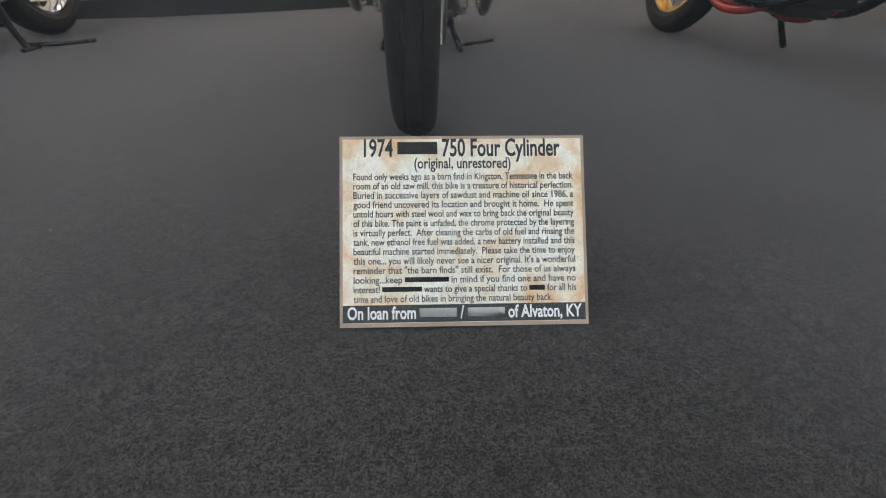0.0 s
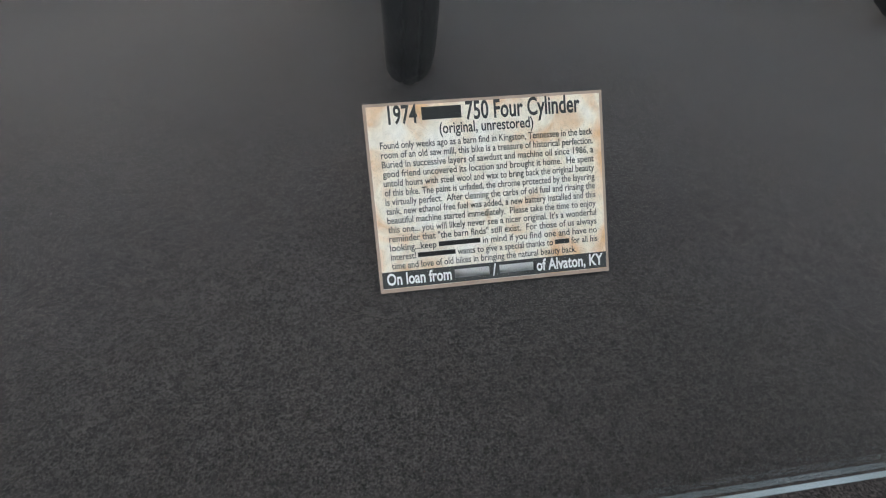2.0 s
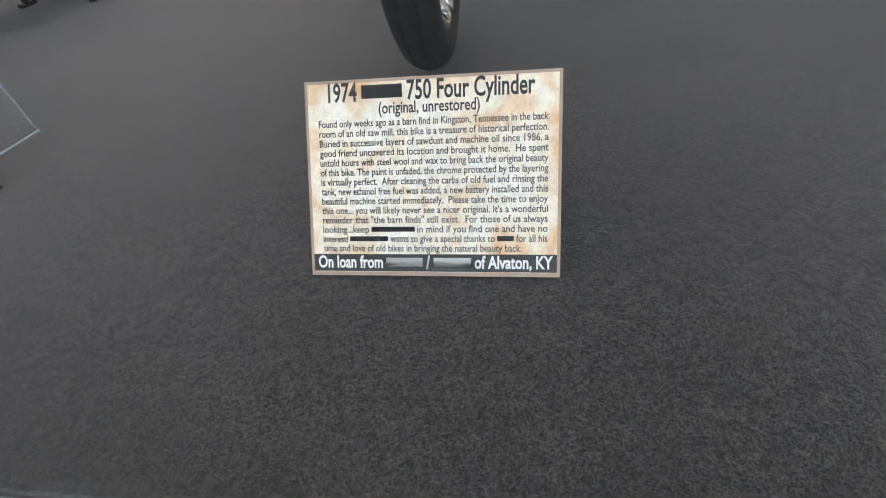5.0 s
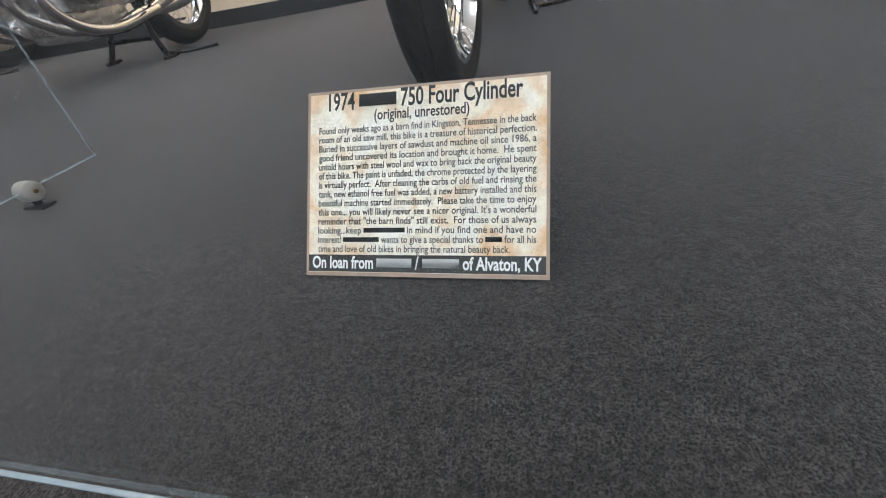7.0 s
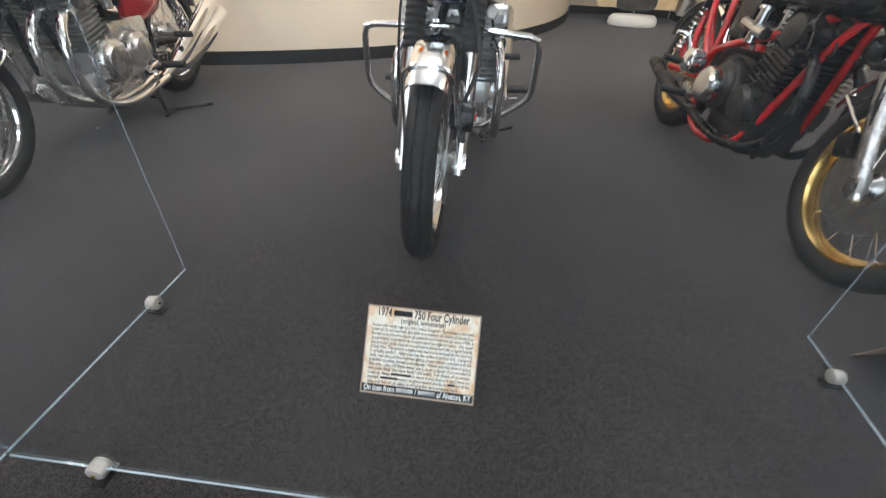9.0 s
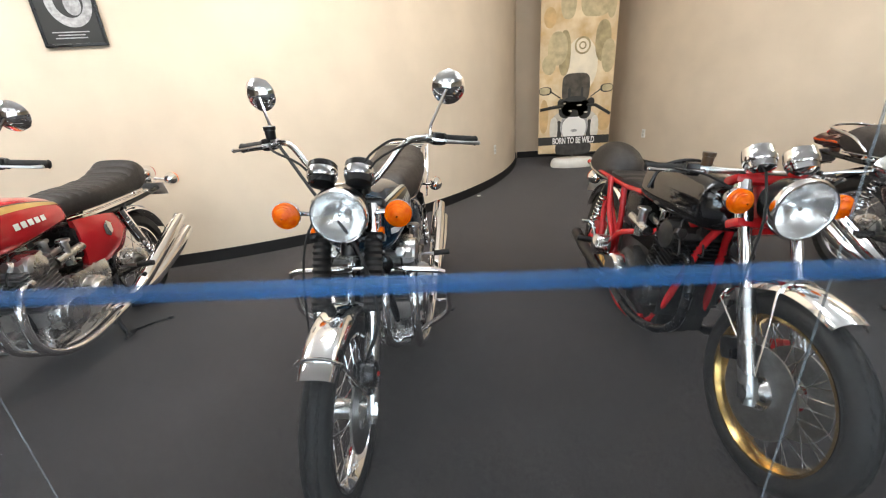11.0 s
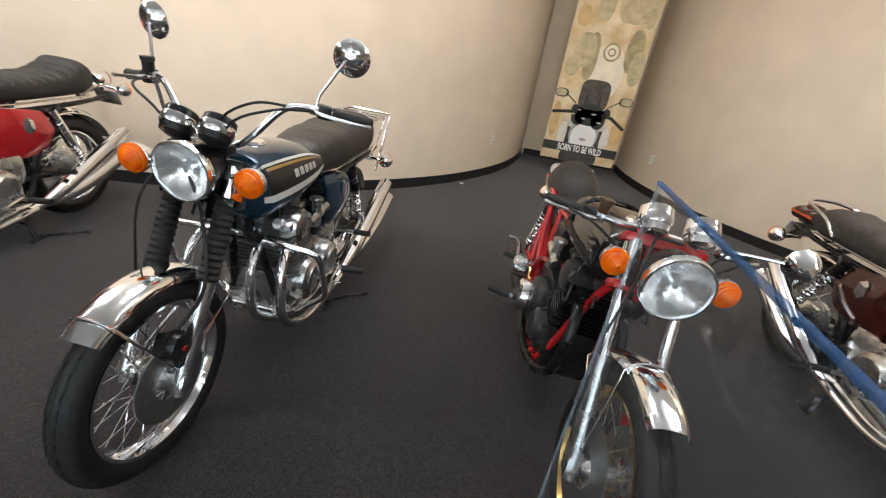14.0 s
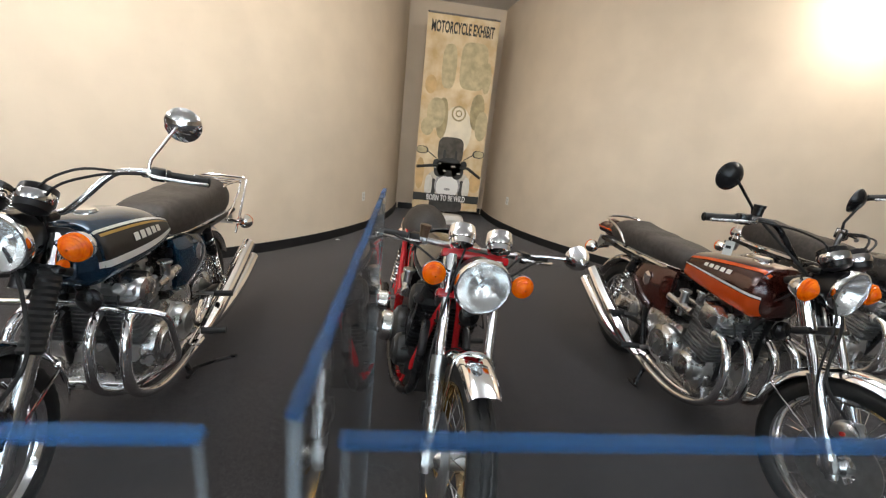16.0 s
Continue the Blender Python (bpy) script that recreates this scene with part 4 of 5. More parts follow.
BASE = dict(
    steer=0, front_tyre=0.088, rim=M_CHROME, disc=1, slider=M_POLISHED, boots=True, ear0=0.585, ear=M_CHROME, clamp=M_BLACK, reflectors=True, caliper=M_BLACK,
    fender=(-36, 92, 0.362), fender_mat=M_CHROME, stays=((-27, (0.0, 0.37)), (62, (0.03, 0.35))), frame_paint=M_BLACK, spring=M_CHROME, shock_cover=0.62, shock_mat=M_BLACK,
    engine_width=0.25, ports=(-0.20, -0.075, 0.075, 0.20), muffler_r=0.044, open_frame=False, cases=M_ALU, fins=M_FINS, exhaust=M_CHROME, centre_stand=True, tank="four", paint=M_RED, tank_label="candy red teardrop fuel tank", bands=(), badge=None,
    mufflers=([(0.215, 0.95, 0.225), (0.218, 1.08, 0.26), (0.222, 1.28, 0.345), (0.226, 1.50, 0.445), (0.228, 1.70, 0.54)], [(0.158, 0.95, 0.222), (0.180, 1.08, 0.222), (0.215, 1.28, 0.265), (0.238, 1.50, 0.345), (0.245, 1.73, 0.44)]),
    seats=(("seat", (0.86, 1.62, 0.755, 0.912, 0.156, 0.012, 0.68, 0.050), M_VINYL),), seat_label="long black vinyl bench seat", seat_trim=0.778, side_cover=M_RED,
    head=(0.205, 0.94, 0.094), shell=M_BLACK, gauges=(0.063, 0.305, 1.085, 0.050), gauge_mat=M_BLACK,
    bar=((0.0, 0.375, 1.005), (0.07, 0.375, 1.005), (0.125, 0.385, 1.05), (0.20, 0.42, 1.135), (0.255, 0.455, 1.150), (0.33, 0.49, 1.140), (0.455, 0.545, 1.122)), bar_mat=M_CHROME,
    lever=M_ALU, reservoir=M_BLACK, mirror=(0.36, 0.575, 1.315, 0.062), mirror_mat=M_CHROME, mirror_back=M_CHROME,
    signal=(0.192, 0.245, 0.935), signal_r=0.046, rear_signal=(0.205, 1.715, 0.685), tail=(1.80, 0.80), tail_mat=M_CHROME)


def make_red_four():
    c = dict(BASE, paint=M_RED, side_cover=M_RED, ear=M_RED, shell=M_RED, boots=True, head=(0.205, 0.925, 0.094), shock_cover=0.40, shock_mat=M_CHROME,
        seats=(("seat", (0.87, 1.62, 0.775, 0.892, 0.150, 0.115, 0.62, 0.012, 13), M_LEATHER),),
        bands=(("gold_stripe", M_GOLDP, lambda s: 37 - 4 * s, lambda s: 54 - 12 * s, 0.44, 0.94, 0.0025), ("black_line", M_BLACK, lambda s: 54 - 12 * s, lambda s: 57 - 12 * s, 0.44, 0.94, 0.0025), ("chrome_strip", M_CHROME, lambda s: -68 + 6 * s, lambda s: -60 + 6 * s, 0.44, 0.94, 0.003)),
        badge=(M_PIN, 0.59, 0.77, 7, 16, 0.004), tail=(1.86, 0.84), rear_signal=(0.19, 1.80, 0.80))
    return motorcycle("candy red four-cylinder motorcycle with gold tank stripe", (-1.78, 0.64), 0.10, 1.5, c)


def panel_mid(s):
    return 25 - 4 * s


def panel_half(s):
    return 19 * (1 - 0.22 * s) * max(0.0, 1 - s ** 6) ** 0.5


def make_blue_four():
    c = dict(BASE, paint=M_BLUE, side_cover=M_BLUE, tank_label="deep blue fuel tank with black panel and gold stripe", ear=M_CHROME,
        bands=(("black_panel", M_SMOKE, lambda s: panel_mid(s) - panel_half(s), lambda s: panel_mid(s) + panel_half(s), 0.44, 0.945, 0.0022),
            ("gold_stripe", M_GOLDP, lambda s: panel_mid(s) + panel_half(s) * 0.62, lambda s: panel_mid(s) + panel_half(s) * 0.86, 0.445, 0.93, 0.003),
            ("pinstripe", M_PIN, lambda s: panel_mid(s) + panel_half(s), lambda s: panel_mid(s) + panel_half(s) + 4.6, 0.44, 0.948, 0.0034), ("pinstripe", M_PIN, lambda s: panel_mid(s) - panel_half(s) - 6.0, lambda s: panel_mid(s) - panel_half(s), 0.44, 0.948, 0.0034),
            ("chrome_strip", M_CHROME, lambda s: -70 + 8 * s, lambda s: -63 + 8 * s, 0.44, 0.93, 0.003)),
        badge=(M_PIN, 0.60, 0.80, 15, 26, 0.005))
    bike = motorcycle("deep blue four-cylinder motorcycle with chrome crash bar and rack", (-0.068, 0.66), 0.0, 1.3, c)
    bm = bmesh.new()
    for sx in (1, -1):
        tube([(0, 0.47, 0.635), (sx * 0.10, 0.45, 0.635), (sx * 0.285, 0.455, 0.625), (sx * 0.318, 0.462, 0.612), (sx * 0.330, 0.475, 0.58), (sx * 0.335, 0.52, 0.42), (sx * 0.325, 0.53, 0.385), (sx * 0.295, 0.535, 0.355), (sx * 0.175, 0.545, 0.265), (sx * 0.150, 0.545, 0.25), (sx * 0.12, 0.545, 0.245), (0, 0.545, 0.245)], 0.0125, 12, bm)
    for sx in (1, -1):
        block(0.03, 0.05, 0.05, pose(sx * 0.06, 0.49, 0.63), 0.006, bm)
    part("crash_bar", bm, M_CHROME, bike, "chrome engine crash bar")
    for sx in (1, -1):
        tube_part("rack_rail", [(sx * 0.135, 1.58, 0.735), (sx * 0.14, 1.70, 0.80), (sx * 0.145, 1.80, 0.925), (sx * 0.14, 1.55, 0.935), (sx * 0.13, 1.50, 0.90)], 0.0075, M_CHROME, bike, "chrome luggage rack rail", 10, 3)
        tube_part("rack_strut", [(sx * 0.14, 1.72, 0.60), (sx * 0.15, 1.80, 0.76), (sx * 0.15, 1.90, 0.925)], 0.007, M_CHROME, bike, "", 10, 3)
    for y in (1.58, 1.66, 1.74, 1.82):
        tube_part("rack_slat", [(-0.142, y, 0.934), (0.142, y, 0.934)], 0.006, M_CHROME, bike, "", 8)
    tube_part("rack_loop", [(-0.145, 1.80, 0.93), (-0.14, 1.93, 0.93), (-0.09, 1.96, 0.93), (0.09, 1.96, 0.93), (0.14, 1.93, 0.93), (0.145, 1.80, 0.93)], 0.0075, M_CHROME, bike, "", 10, 3)
    return bike


def make_red_frame_racer():
    c = dict(BASE, paint=M_GLOSSBLACK, tank="slim", tank_label="glossy black fuel tank", rim=M_GOLD, boots=False, slider=M_ALU, ear0=0.555, ear=M_CHROME, clamp=M_REDFRAME, reflectors=False, disc=0,
        fender=(-22, 64, 0.372), stays=((10, (0.0, 0.36)), (55, (0.04, 0.40))), frame_paint=M_REDFRAME, open_frame=True, engine_width=0.19, ports=(-0.10, 0.10), muffler_r=0.036, cases=M_DARKCAST, fins=M_BLACK, exhaust=M_BLACK, centre_stand=False, side_cover=None, seat_trim=None,
        seats=(("seat", (0.99, 1.36, 0.735, 0.770, 0.125, 0.0), M_LEATHER),), seat_label="low black solo racing seat",
        mufflers=([(0.158, 0.95, 0.225), (0.165, 1.08, 0.235), (0.175, 1.22, 0.255), (0.185, 1.40, 0.29), (0.19, 1.54, 0.32)],),
        head=(0.155, 0.895, 0.098), shell=M_BLACK, gauges=(0.072, 0.33, 1.045, 0.049), gauge_mat=M_CHROME,
        bar=((0.0, 0.385, 0.965), (0.08, 0.385, 0.965), (0.13, 0.385, 0.965), (0.20, 0.40, 0.965), (0.22, 0.41, 0.962), (0.25, 0.43, 0.958), (0.355, 0.49, 0.948)), bar_mat=M_ALU,
        reservoir=M_SMOKEBROWN, mirror=None, signal=(0.165, 0.22, 0.90), signal_r=0.041, rear_signal=(0.13, 1.56, 0.69), tail=(1.74, 0.72), spring=M_CHROME, shock_cover=0.80, shock_mat=M_BLACK)
    bike = motorcycle("cafe racer motorcycle with bright red tube frame and gold rims", (1.315, 0.71), 0.055, 7.0, c)
    ob = tube_part("mirror_stem", [(0.24, 0.43, 0.965), (0.30, 0.39, 0.985), (0.41, 0.365, 1.0)], 0.0055, M_CHROME, bike)
    part("mirror", lathe([(0.0, -0.07), (0.026, -0.06), (0.045, -0.03), (0.052, 0.0), (0.046, 0.002)], 28, Matrix.Translation((0.43, 0.375, 1.01)) @ Matrix.Rotation(radians(-78), 4, "X")), M_CHROME, ob, "chrome bullet-shaped mirror")
    for sx in (1, -1):
        m = Matrix.Translation((sx * 0.054, 0, AXLE_Z)) @ Matrix.Rotation(sx * radians(90), 4, "Y")
        part("brake_disc", lathe([(0.06, 0.0), (0.150, 0.0), (0.150, 0.006), (0.06, 0.006)], 48, m, closed=True), M_DISC, bike, "plain steel brake disc")
        bm = block(0.05, 0.065, 0.08, along(fork(0.13, sx * 0.09, -0.07), fork(0.3, sx * 0.09, -0.07)), 0.016)
        part("brake_caliper", bm, M_REDFRAME if sx > 0 else M_BLACK, bike, "front disc brake caliper")
    dome = [(0.0, 1.0), (0.22, 0.985), (0.45, 0.92), (0.66, 0.79), (0.82, 0.61), (0.93, 0.38), (0.99, 0.15), (1.0, 0.0), (0.97, -0.10), (0.0, -0.12)]
    part("seat_hump", lathe(dome[::-1], 36, Matrix.Translation((0, 1.57, 0.740)) @ Matrix.Rotation(radians(10), 4, "X") @ Matrix.Diagonal((0.150, 0.235, 0.160, 1))), M_LEATHER, bike, "rounded black padded seat hump")
    m = Matrix.Translation((-0.190, 0.84, 0.375)) @ Matrix.Rotation(radians(-90), 4, "Y")
    part("clutch_disc", lathe([(0.0, 0.055), (0.060, 0.055), (0.074, 0.045), (0.078, 0.02), (0.078, 0.0)], 32, m), M_POLISHED, bike, "polished round clutch cover")
    part("rear_caliper", block(0.05, 0.10, 0.09, pose(-0.115, 1.36, 0.43, 20), 0.015), M_REDFRAME, bike, "red rear brake caliper")
    for sx in (1, -1):
        tube_part("frame_tube", [(sx * 0.12, 1.12, 0.46), (sx * 0.135, 1.02, 0.24), (sx * 0.135, 0.92, 0.165), (sx * 0.13, 0.76, 0.16), (sx * 0.11, 0.66, 0.20)], 0.018, M_REDFRAME, bike, "bright red lower cradle tube", 12, 4)
        tube_part("frame_tube", [(sx * 0.13, 1.30, 0.74), (sx * 0.135, 1.31, 0.56), (sx * 0.135, 1.26, 0.38)], 0.016, M_REDFRAME, bike, "bright red rear tube", 12, 3)
    cap = Matrix.Translation((-0.20, 1.02, 0.43)) @ Matrix.Rotation(radians(-90), 4, "Y")
    prof = [(0.0, 0.0), (0.052, 0.0)]
    for k in range(5):
        prof += [(0.056, 0.010 + 0.012 * k), (0.056, 0.017 + 0.012 * k), (0.049, 0.018 + 0.012 * k), (0.049, 0.021 + 0.012 * k)]
    part("finned_cap", lathe(prof + [(0.030, 0.078), (0.0, 0.080)], 28, cap), M_CHROME, bike, "ribbed polished engine cap")
    tube_part("tank_strap", [(-0.168, 0.80, 0.80), (-0.125, 0.80, 0.900), (0, 0.80, 0.936), (0.125, 0.80, 0.900), (0.168, 0.80, 0.80)], 0.008, M_BLACK, bike, "", 8, 4)
    part("hub_cap", lathe([(0.0, 0.10), (0.045, 0.098), (0.058, 0.085), (0.058, 0.07)], 24, Matrix.Translation((0, 0, AXLE_Z)) @ Matrix.Rotation(radians(90), 4, "Y")), M_REDFRAME, bike, "red hub cap")
    tube_part("seat_piping", [(0.151 * math.sin(k / 12 * math.pi * 2), 1.57 + 0.236 * math.cos(k / 12 * math.pi * 2), 0.737 + 0.040 * math.cos(k / 12 * math.pi * 2)) for k in range(13)], 0.005, M_PIPING, bike, "", 8, 4)
    tube_part("kick_lever", [(-0.20, 0.98, 0.40), (-0.25, 1.02, 0.42), (-0.27, 1.10, 0.52), (-0.33, 1.11, 0.53)], 0.010, M_CHROME, bike, "chrome kick-start lever", 10, 3)
    return bike


def make_brown_four():
    c = dict(BASE, paint=M_BROWNP, tank="drop", tank_label="dark brown teardrop tank edged in orange", side_cover=M_BROWNP, boots=False, slider=M_POLISHED, ear0=0.50, ear=M_CHROME, reflectors=False, clamp=M_BLACK, disc=-1, caliper=M_ALU,
        gauges=(0.063, 0.285, 1.085, 0.052), gauge_mat=M_BLACK,
        mufflers=([(0.226, 0.95, 0.225), (0.235, 1.05, 0.265), (0.252, 1.22, 0.365), (0.264, 1.38, 0.465), (0.270, 1.53, 0.565)], [(0.158, 0.95, 0.225), (0.19, 1.06, 0.225), (0.245, 1.22, 0.275), (0.272, 1.40, 0.375), (0.282, 1.58, 0.475)]), mirror=(0.41, 0.53, 1.30, 0.058), mirror_mat=M_BLACK, mirror_back=M_BLACK, bar_mat=M_BLACK, shock_cover=0.78, steer=8,
        bands=(("orange_stripe", M_ORANGE, lambda s: 48 - 14 * s, lambda s: 57 - 14 * s, 0.44, 0.94, 0.0025), ("orange_edge", M_ORANGE, lambda s: -48 + 34 * s, lambda s: 2 + 12 * s, 0.43, 0.95, 0.0025), ("pinstripe", M_PIN, lambda s: 3 + 12 * s, lambda s: 6 + 12 * s, 0.43, 0.95, 0.003)),
        badge=(M_PIN, 0.58, 0.77, 23, 32, 0.004), tail=(1.82, 0.83), tail_mat=M_BROWNP,
        fender=(-40, 80, 0.362), seats=(("seat", (0.86, 1.62, 0.765, 0.880, 0.152, 0.012, 0.62, 0.035), M_VINYL), ("tail_cowl", (1.60, 1.86, 0.775, 0.845, 0.10, 0.0, 1.0), M_BROWNP), ("tail_stripe", (1.66, 1.865, 0.805, 0.822, 0.103, 0.0, 1.0), M_ORANGE)))
    bike = motorcycle("dark brown and orange four-cylinder motorcycle with black mirrors", (2.87, 0.695), 0.06, 0.4, c)
    tube_part("grab_rail", [(-0.15, 1.42, 0.80), (-0.155, 1.52, 0.87), (-0.13, 1.70, 0.90), (-0.06, 1.77, 0.91), (0.06, 1.77, 0.91), (0.13, 1.70, 0.90), (0.155, 1.52, 0.87), (0.15, 1.42, 0.80)], 0.009, M_CHROME, bike, "chrome passenger grab rail", 10, 4)
    return bike


def make_black_cruiser():
    c = dict(BASE, paint=M_BLACK, tank="slim", tank_label="black peanut fuel tank", side_cover=M_BLACK, boots=False, ear=M_CHROME, reflectors=False, clamp=M_CHROME, mirror=(0.33, 0.60, 1.40, 0.05),
        bar=((0.0, 0.375, 1.005), (0.07, 0.375, 1.005), (0.13, 0.385, 1.10), (0.20, 0.42, 1.25), (0.255, 0.46, 1.30), (0.33, 0.54, 1.29), (0.44, 0.62, 1.26)))
    return motorcycle("black motorcycle with tall chrome handlebar", (4.15, 1.02), 0.05, 1.5, c)


red_four = make_red_four()
make_blue_four()
racer = make_red_frame_racer()
make_brown_four()
make_black_cruiser()
second_red = copy_thing(red_four, Matrix.Translation((-3.18, 0.62, 0)) @ Matrix.Rotation(0.13, 4, "Z") @ Matrix.Rotation(radians(1.5), 4, "Y"))
tagged(second_red, "candy red four-cylinder motorcycle, second of its kind", "motorcycle")


# ---- acrylic barrier ----
def barrier_panel(x0, y0, x1, y1, label, clips=(), lean=0.0):
    """A clear sheet four feet high, standing in round clamps; lean: degrees by which its top tips forward."""
    a, b = Vector((x0, y0, 0)), Vector((x1, y1, 0))
    d = b - a
    L = d.length
    m = Matrix.Translation(a) @ Matrix.Rotation(math.atan2(d.y, d.x), 4, "Z") @ Matrix.Rotation(radians(lean), 4, "X")
    t = thing("barrier_panel", label, "barrier", "clear barrier panels", m=m)
    z0, z1, th = 0.036, 1.275, 0.0068
    sheet = part("sheet", block(L - 0.004, th - 0.001, z1 - z0 - 0.004, pose(L / 2, 0, (z0 + z1) / 2)), M_ACRYLIC, t, "clear acrylic sheet", smooth=0)
    sheet.visible_shadow = False
    part("top_edge", block(L, th, 0.004, pose(L / 2, 0, z1), 0.0008), M_ACRYLIC_EDGE, t, "blue-tinted sheet edge")
    part("bottom_edge", block(L, th * 0.55, 0.0025, pose(L / 2, 0, z0), 0.0006), M_ACRYLIC_PALE, t, "pale sheet edge")
    for x in (0.002, L - 0.002):
        part("side_edge", block(0.0016, th * 0.8, z1 - z0 - 0.006, pose(x, 0, (z0 + z1) / 2), 0.0005), M_ACRYLIC_SIDE, t, "thin clear sheet edge")
    for s in clips:
        cm = pose(s, 0, 0.033)
        clip = part("clamp", lathe([(0.0, -0.016), (0.014, -0.016), (0.0185, -0.013), (0.0195, 0.0), (0.0185, 0.013), (0.014, 0.016), (0.0, 0.016)], 28, cm @ Matrix.Rotation(radians(90), 4, "X")), M_CLIP, t, "round grey clamp foot")
        part("screw", lathe([(0.0, 0.0), (0.004, 0.0), (0.004, 0.003), (0.0, 0.004)], 10, cm @ Matrix.Translation((0, -0.016, 0)) @ Matrix.Rotation(radians(90), 4, "X")), M_GOLD, clip)
        part("stem", lathe([(0.0, -0.018), (0.008, -0.018), (0.007, -0.030), (0.0, -0.030)], 16, cm), M_BLACK, clip)
        part("foot", block(0.028, 0.05, 0.006, cm @ pose(0, 0, -0.030), 0.002), M_BLACK, clip)
    return t


M_ACRYLIC_SIDE = material("clear_acrylic_edge", (0.34, 0.40, 0.44), 0.2, spread=0.3, scale=5)
M_ACRYLIC_SIDE.node_tree.nodes["Principled BSDF"].inputs["Alpha"].default_value = 0.35
barrier_panel(-0.785, -0.260, 1.022, -0.254, "clear acrylic barrier panel along the front of the display", (0.19, 1.64), 2.3)
barrier_panel(1.072, -0.256, 2.90, -0.262, "clear acrylic barrier panel beside the next bay", (0.20, 1.65), 2.3)
barrier_panel(-2.64, -0.250, -0.805, -0.248, "clear acrylic barrier panel in front of the red motorcycle", (0.2, 1.65))
barrier_panel(-0.797, -0.288, -0.786, 0.330, "clear acrylic divider between two display bays", (0.47,))
barrier_panel(1.052, -0.296, 1.072, 0.330, "clear acrylic divider between two display bays", (0.49,))
barrier_panel(-2.65, -0.230, -2.66, 0.30, "clear acrylic divider between two display bays", (0.46,))


# ---- printing helpers ----
def text_mesh(body, size=1.0, bold=0.0):
    c = bpy.data.curves.new("text", "FONT")
    c.body, c.size, c.resolution_u, c.offset = body, size, 3, bold
    ob = bpy.data.objects.new("text", c)
    me = bpy.data.meshes.new_from_object(ob)
    bpy.data.objects.remove(ob)
    bpy.data.curves.remove(c)
    return me


def printed_line(pieces, x0, x1, y, high, m, lift, weight=0.012):
    """Words and blank bars in a row, fitted between x0 and x1; y is the base line."""
    bm = bmesh.new()
    x = 0.0
    for i, p in enumerate(pieces.split("~")):
        if i % 2:
            w = 0.5 * int(p)
            block(w, 0.5, 0.001, pose(x + w / 2, 0.33, 0), 0, bm)
            x += w + 0.28
        elif p:
            me = text_mesh(p.strip() or ".", 1.0, weight)
            xs = [v.co.x for v in me.vertices]
            lo, hi = min(xs), max(xs)
            n = len(bm.verts)
            bm.from_mesh(me)
            bpy.data.meshes.remove(me)
            bm.verts.ensure_lookup_table()
            for v in bm.verts[n:]:
                v.co.x += x - lo
            x += hi - lo + 0.28
    total = max(v.co.x for v in bm.verts)
    k = (x1 - x0) / total
    for v in bm.verts:
        v.co = m @ Vector((x0 + v.co.x * k, y + v.co.y * high, lift))
    return bm


def sheet_rect(x0, y0, x1, y1, m, lift, thick=0.0006, bm=None):
    return block(x1 - x0, y1 - y0, thick, m @ Matrix.Translation(((x0 + x1) / 2, (y0 + y1) / 2, lift)), 0, bm)


def parchment():
    """Printed antique paper: pale cream with fine creases, tan and orange blotches towards the borders."""
    m = bpy.data.materials.new("aged_paper")
    m.use_nodes = True
    t = m.node_tree
    b = t.nodes["Principled BSDF"]
    b.inputs["Roughness"].default_value = 0.42
    co = t.nodes.new("ShaderNodeTexCoord")

    def noise_at(scale, detail, twist=0.0):
        n = t.nodes.new("ShaderNodeTexNoise")
        n.inputs["Scale"].default_value, n.inputs["Detail"].default_value, n.inputs["Distortion"].default_value = scale, detail, twist
        t.links.new(co.outputs["Object"], n.inputs["Vector"])
        return n.outputs["Fac"]

    def math_of(kind, p, q, r=None):
        x = t.nodes.new("ShaderNodeMath")
        x.operation = kind
        for k, v in enumerate((p, q, r)):
            if v is None:
                continue
            if isinstance(v, (int, float)):
                x.inputs[k].default_value = v
            else:
                t.links.new(v, x.inputs[k])
        return x.outputs[0]

    sep = t.nodes.new("ShaderNodeSeparateXYZ")
    t.links.new(co.outputs["Generated"], sep.inputs[0])
    ex = math_of("ABSOLUTE", math_of("SUBTRACT", sep.outputs[0], 0.5), 0)
    ez = math_of("ABSOLUTE", math_of("SUBTRACT", sep.outputs[2], 0.5), 0)
    edge = math_of("POWER", math_of("MULTIPLY", math_of("MAXIMUM", ex, ez), 2.0), 3.0)
    blot = math_of("ADD", noise_at(24, 6, 0.6), math_of("MULTIPLY", edge, 0.13))
    r = t.nodes.new("ShaderNodeValToRGB")
    e = r.color_ramp.elements
    e[0].position, e[0].color = 0.40, (0.93, 0.88, 0.79, 1)
    e[1].position, e[1].color = 0.78, (0.78, 0.47, 0.24, 1)
    mid = e.new(0.58)
    mid.color = (0.90, 0.79, 0.63, 1)
    t.links.new(blot, r.inputs["Fac"])
    crease = t.nodes.new("ShaderNodeMapRange")
    crease.inputs["From Min"].default_value, crease.inputs["From Max"].default_value = 0.36, 0.60
    crease.inputs["To Min"].default_value, crease.inputs["To Max"].default_value = 0.88, 1.02
    t.links.new(noise_at(110, 8, 1.2), crease.inputs["Value"])
    mul = t.nodes.new("ShaderNodeVectorMath")
    mul.operation = "SCALE"
    t.links.new(r.outputs["Color"], mul.inputs[0])
    t.links.new(crease.outputs["Result"], mul.inputs["Scale"])
    t.links.new(mul.outputs["Vector"], b.inputs["Base Color"])
    return m


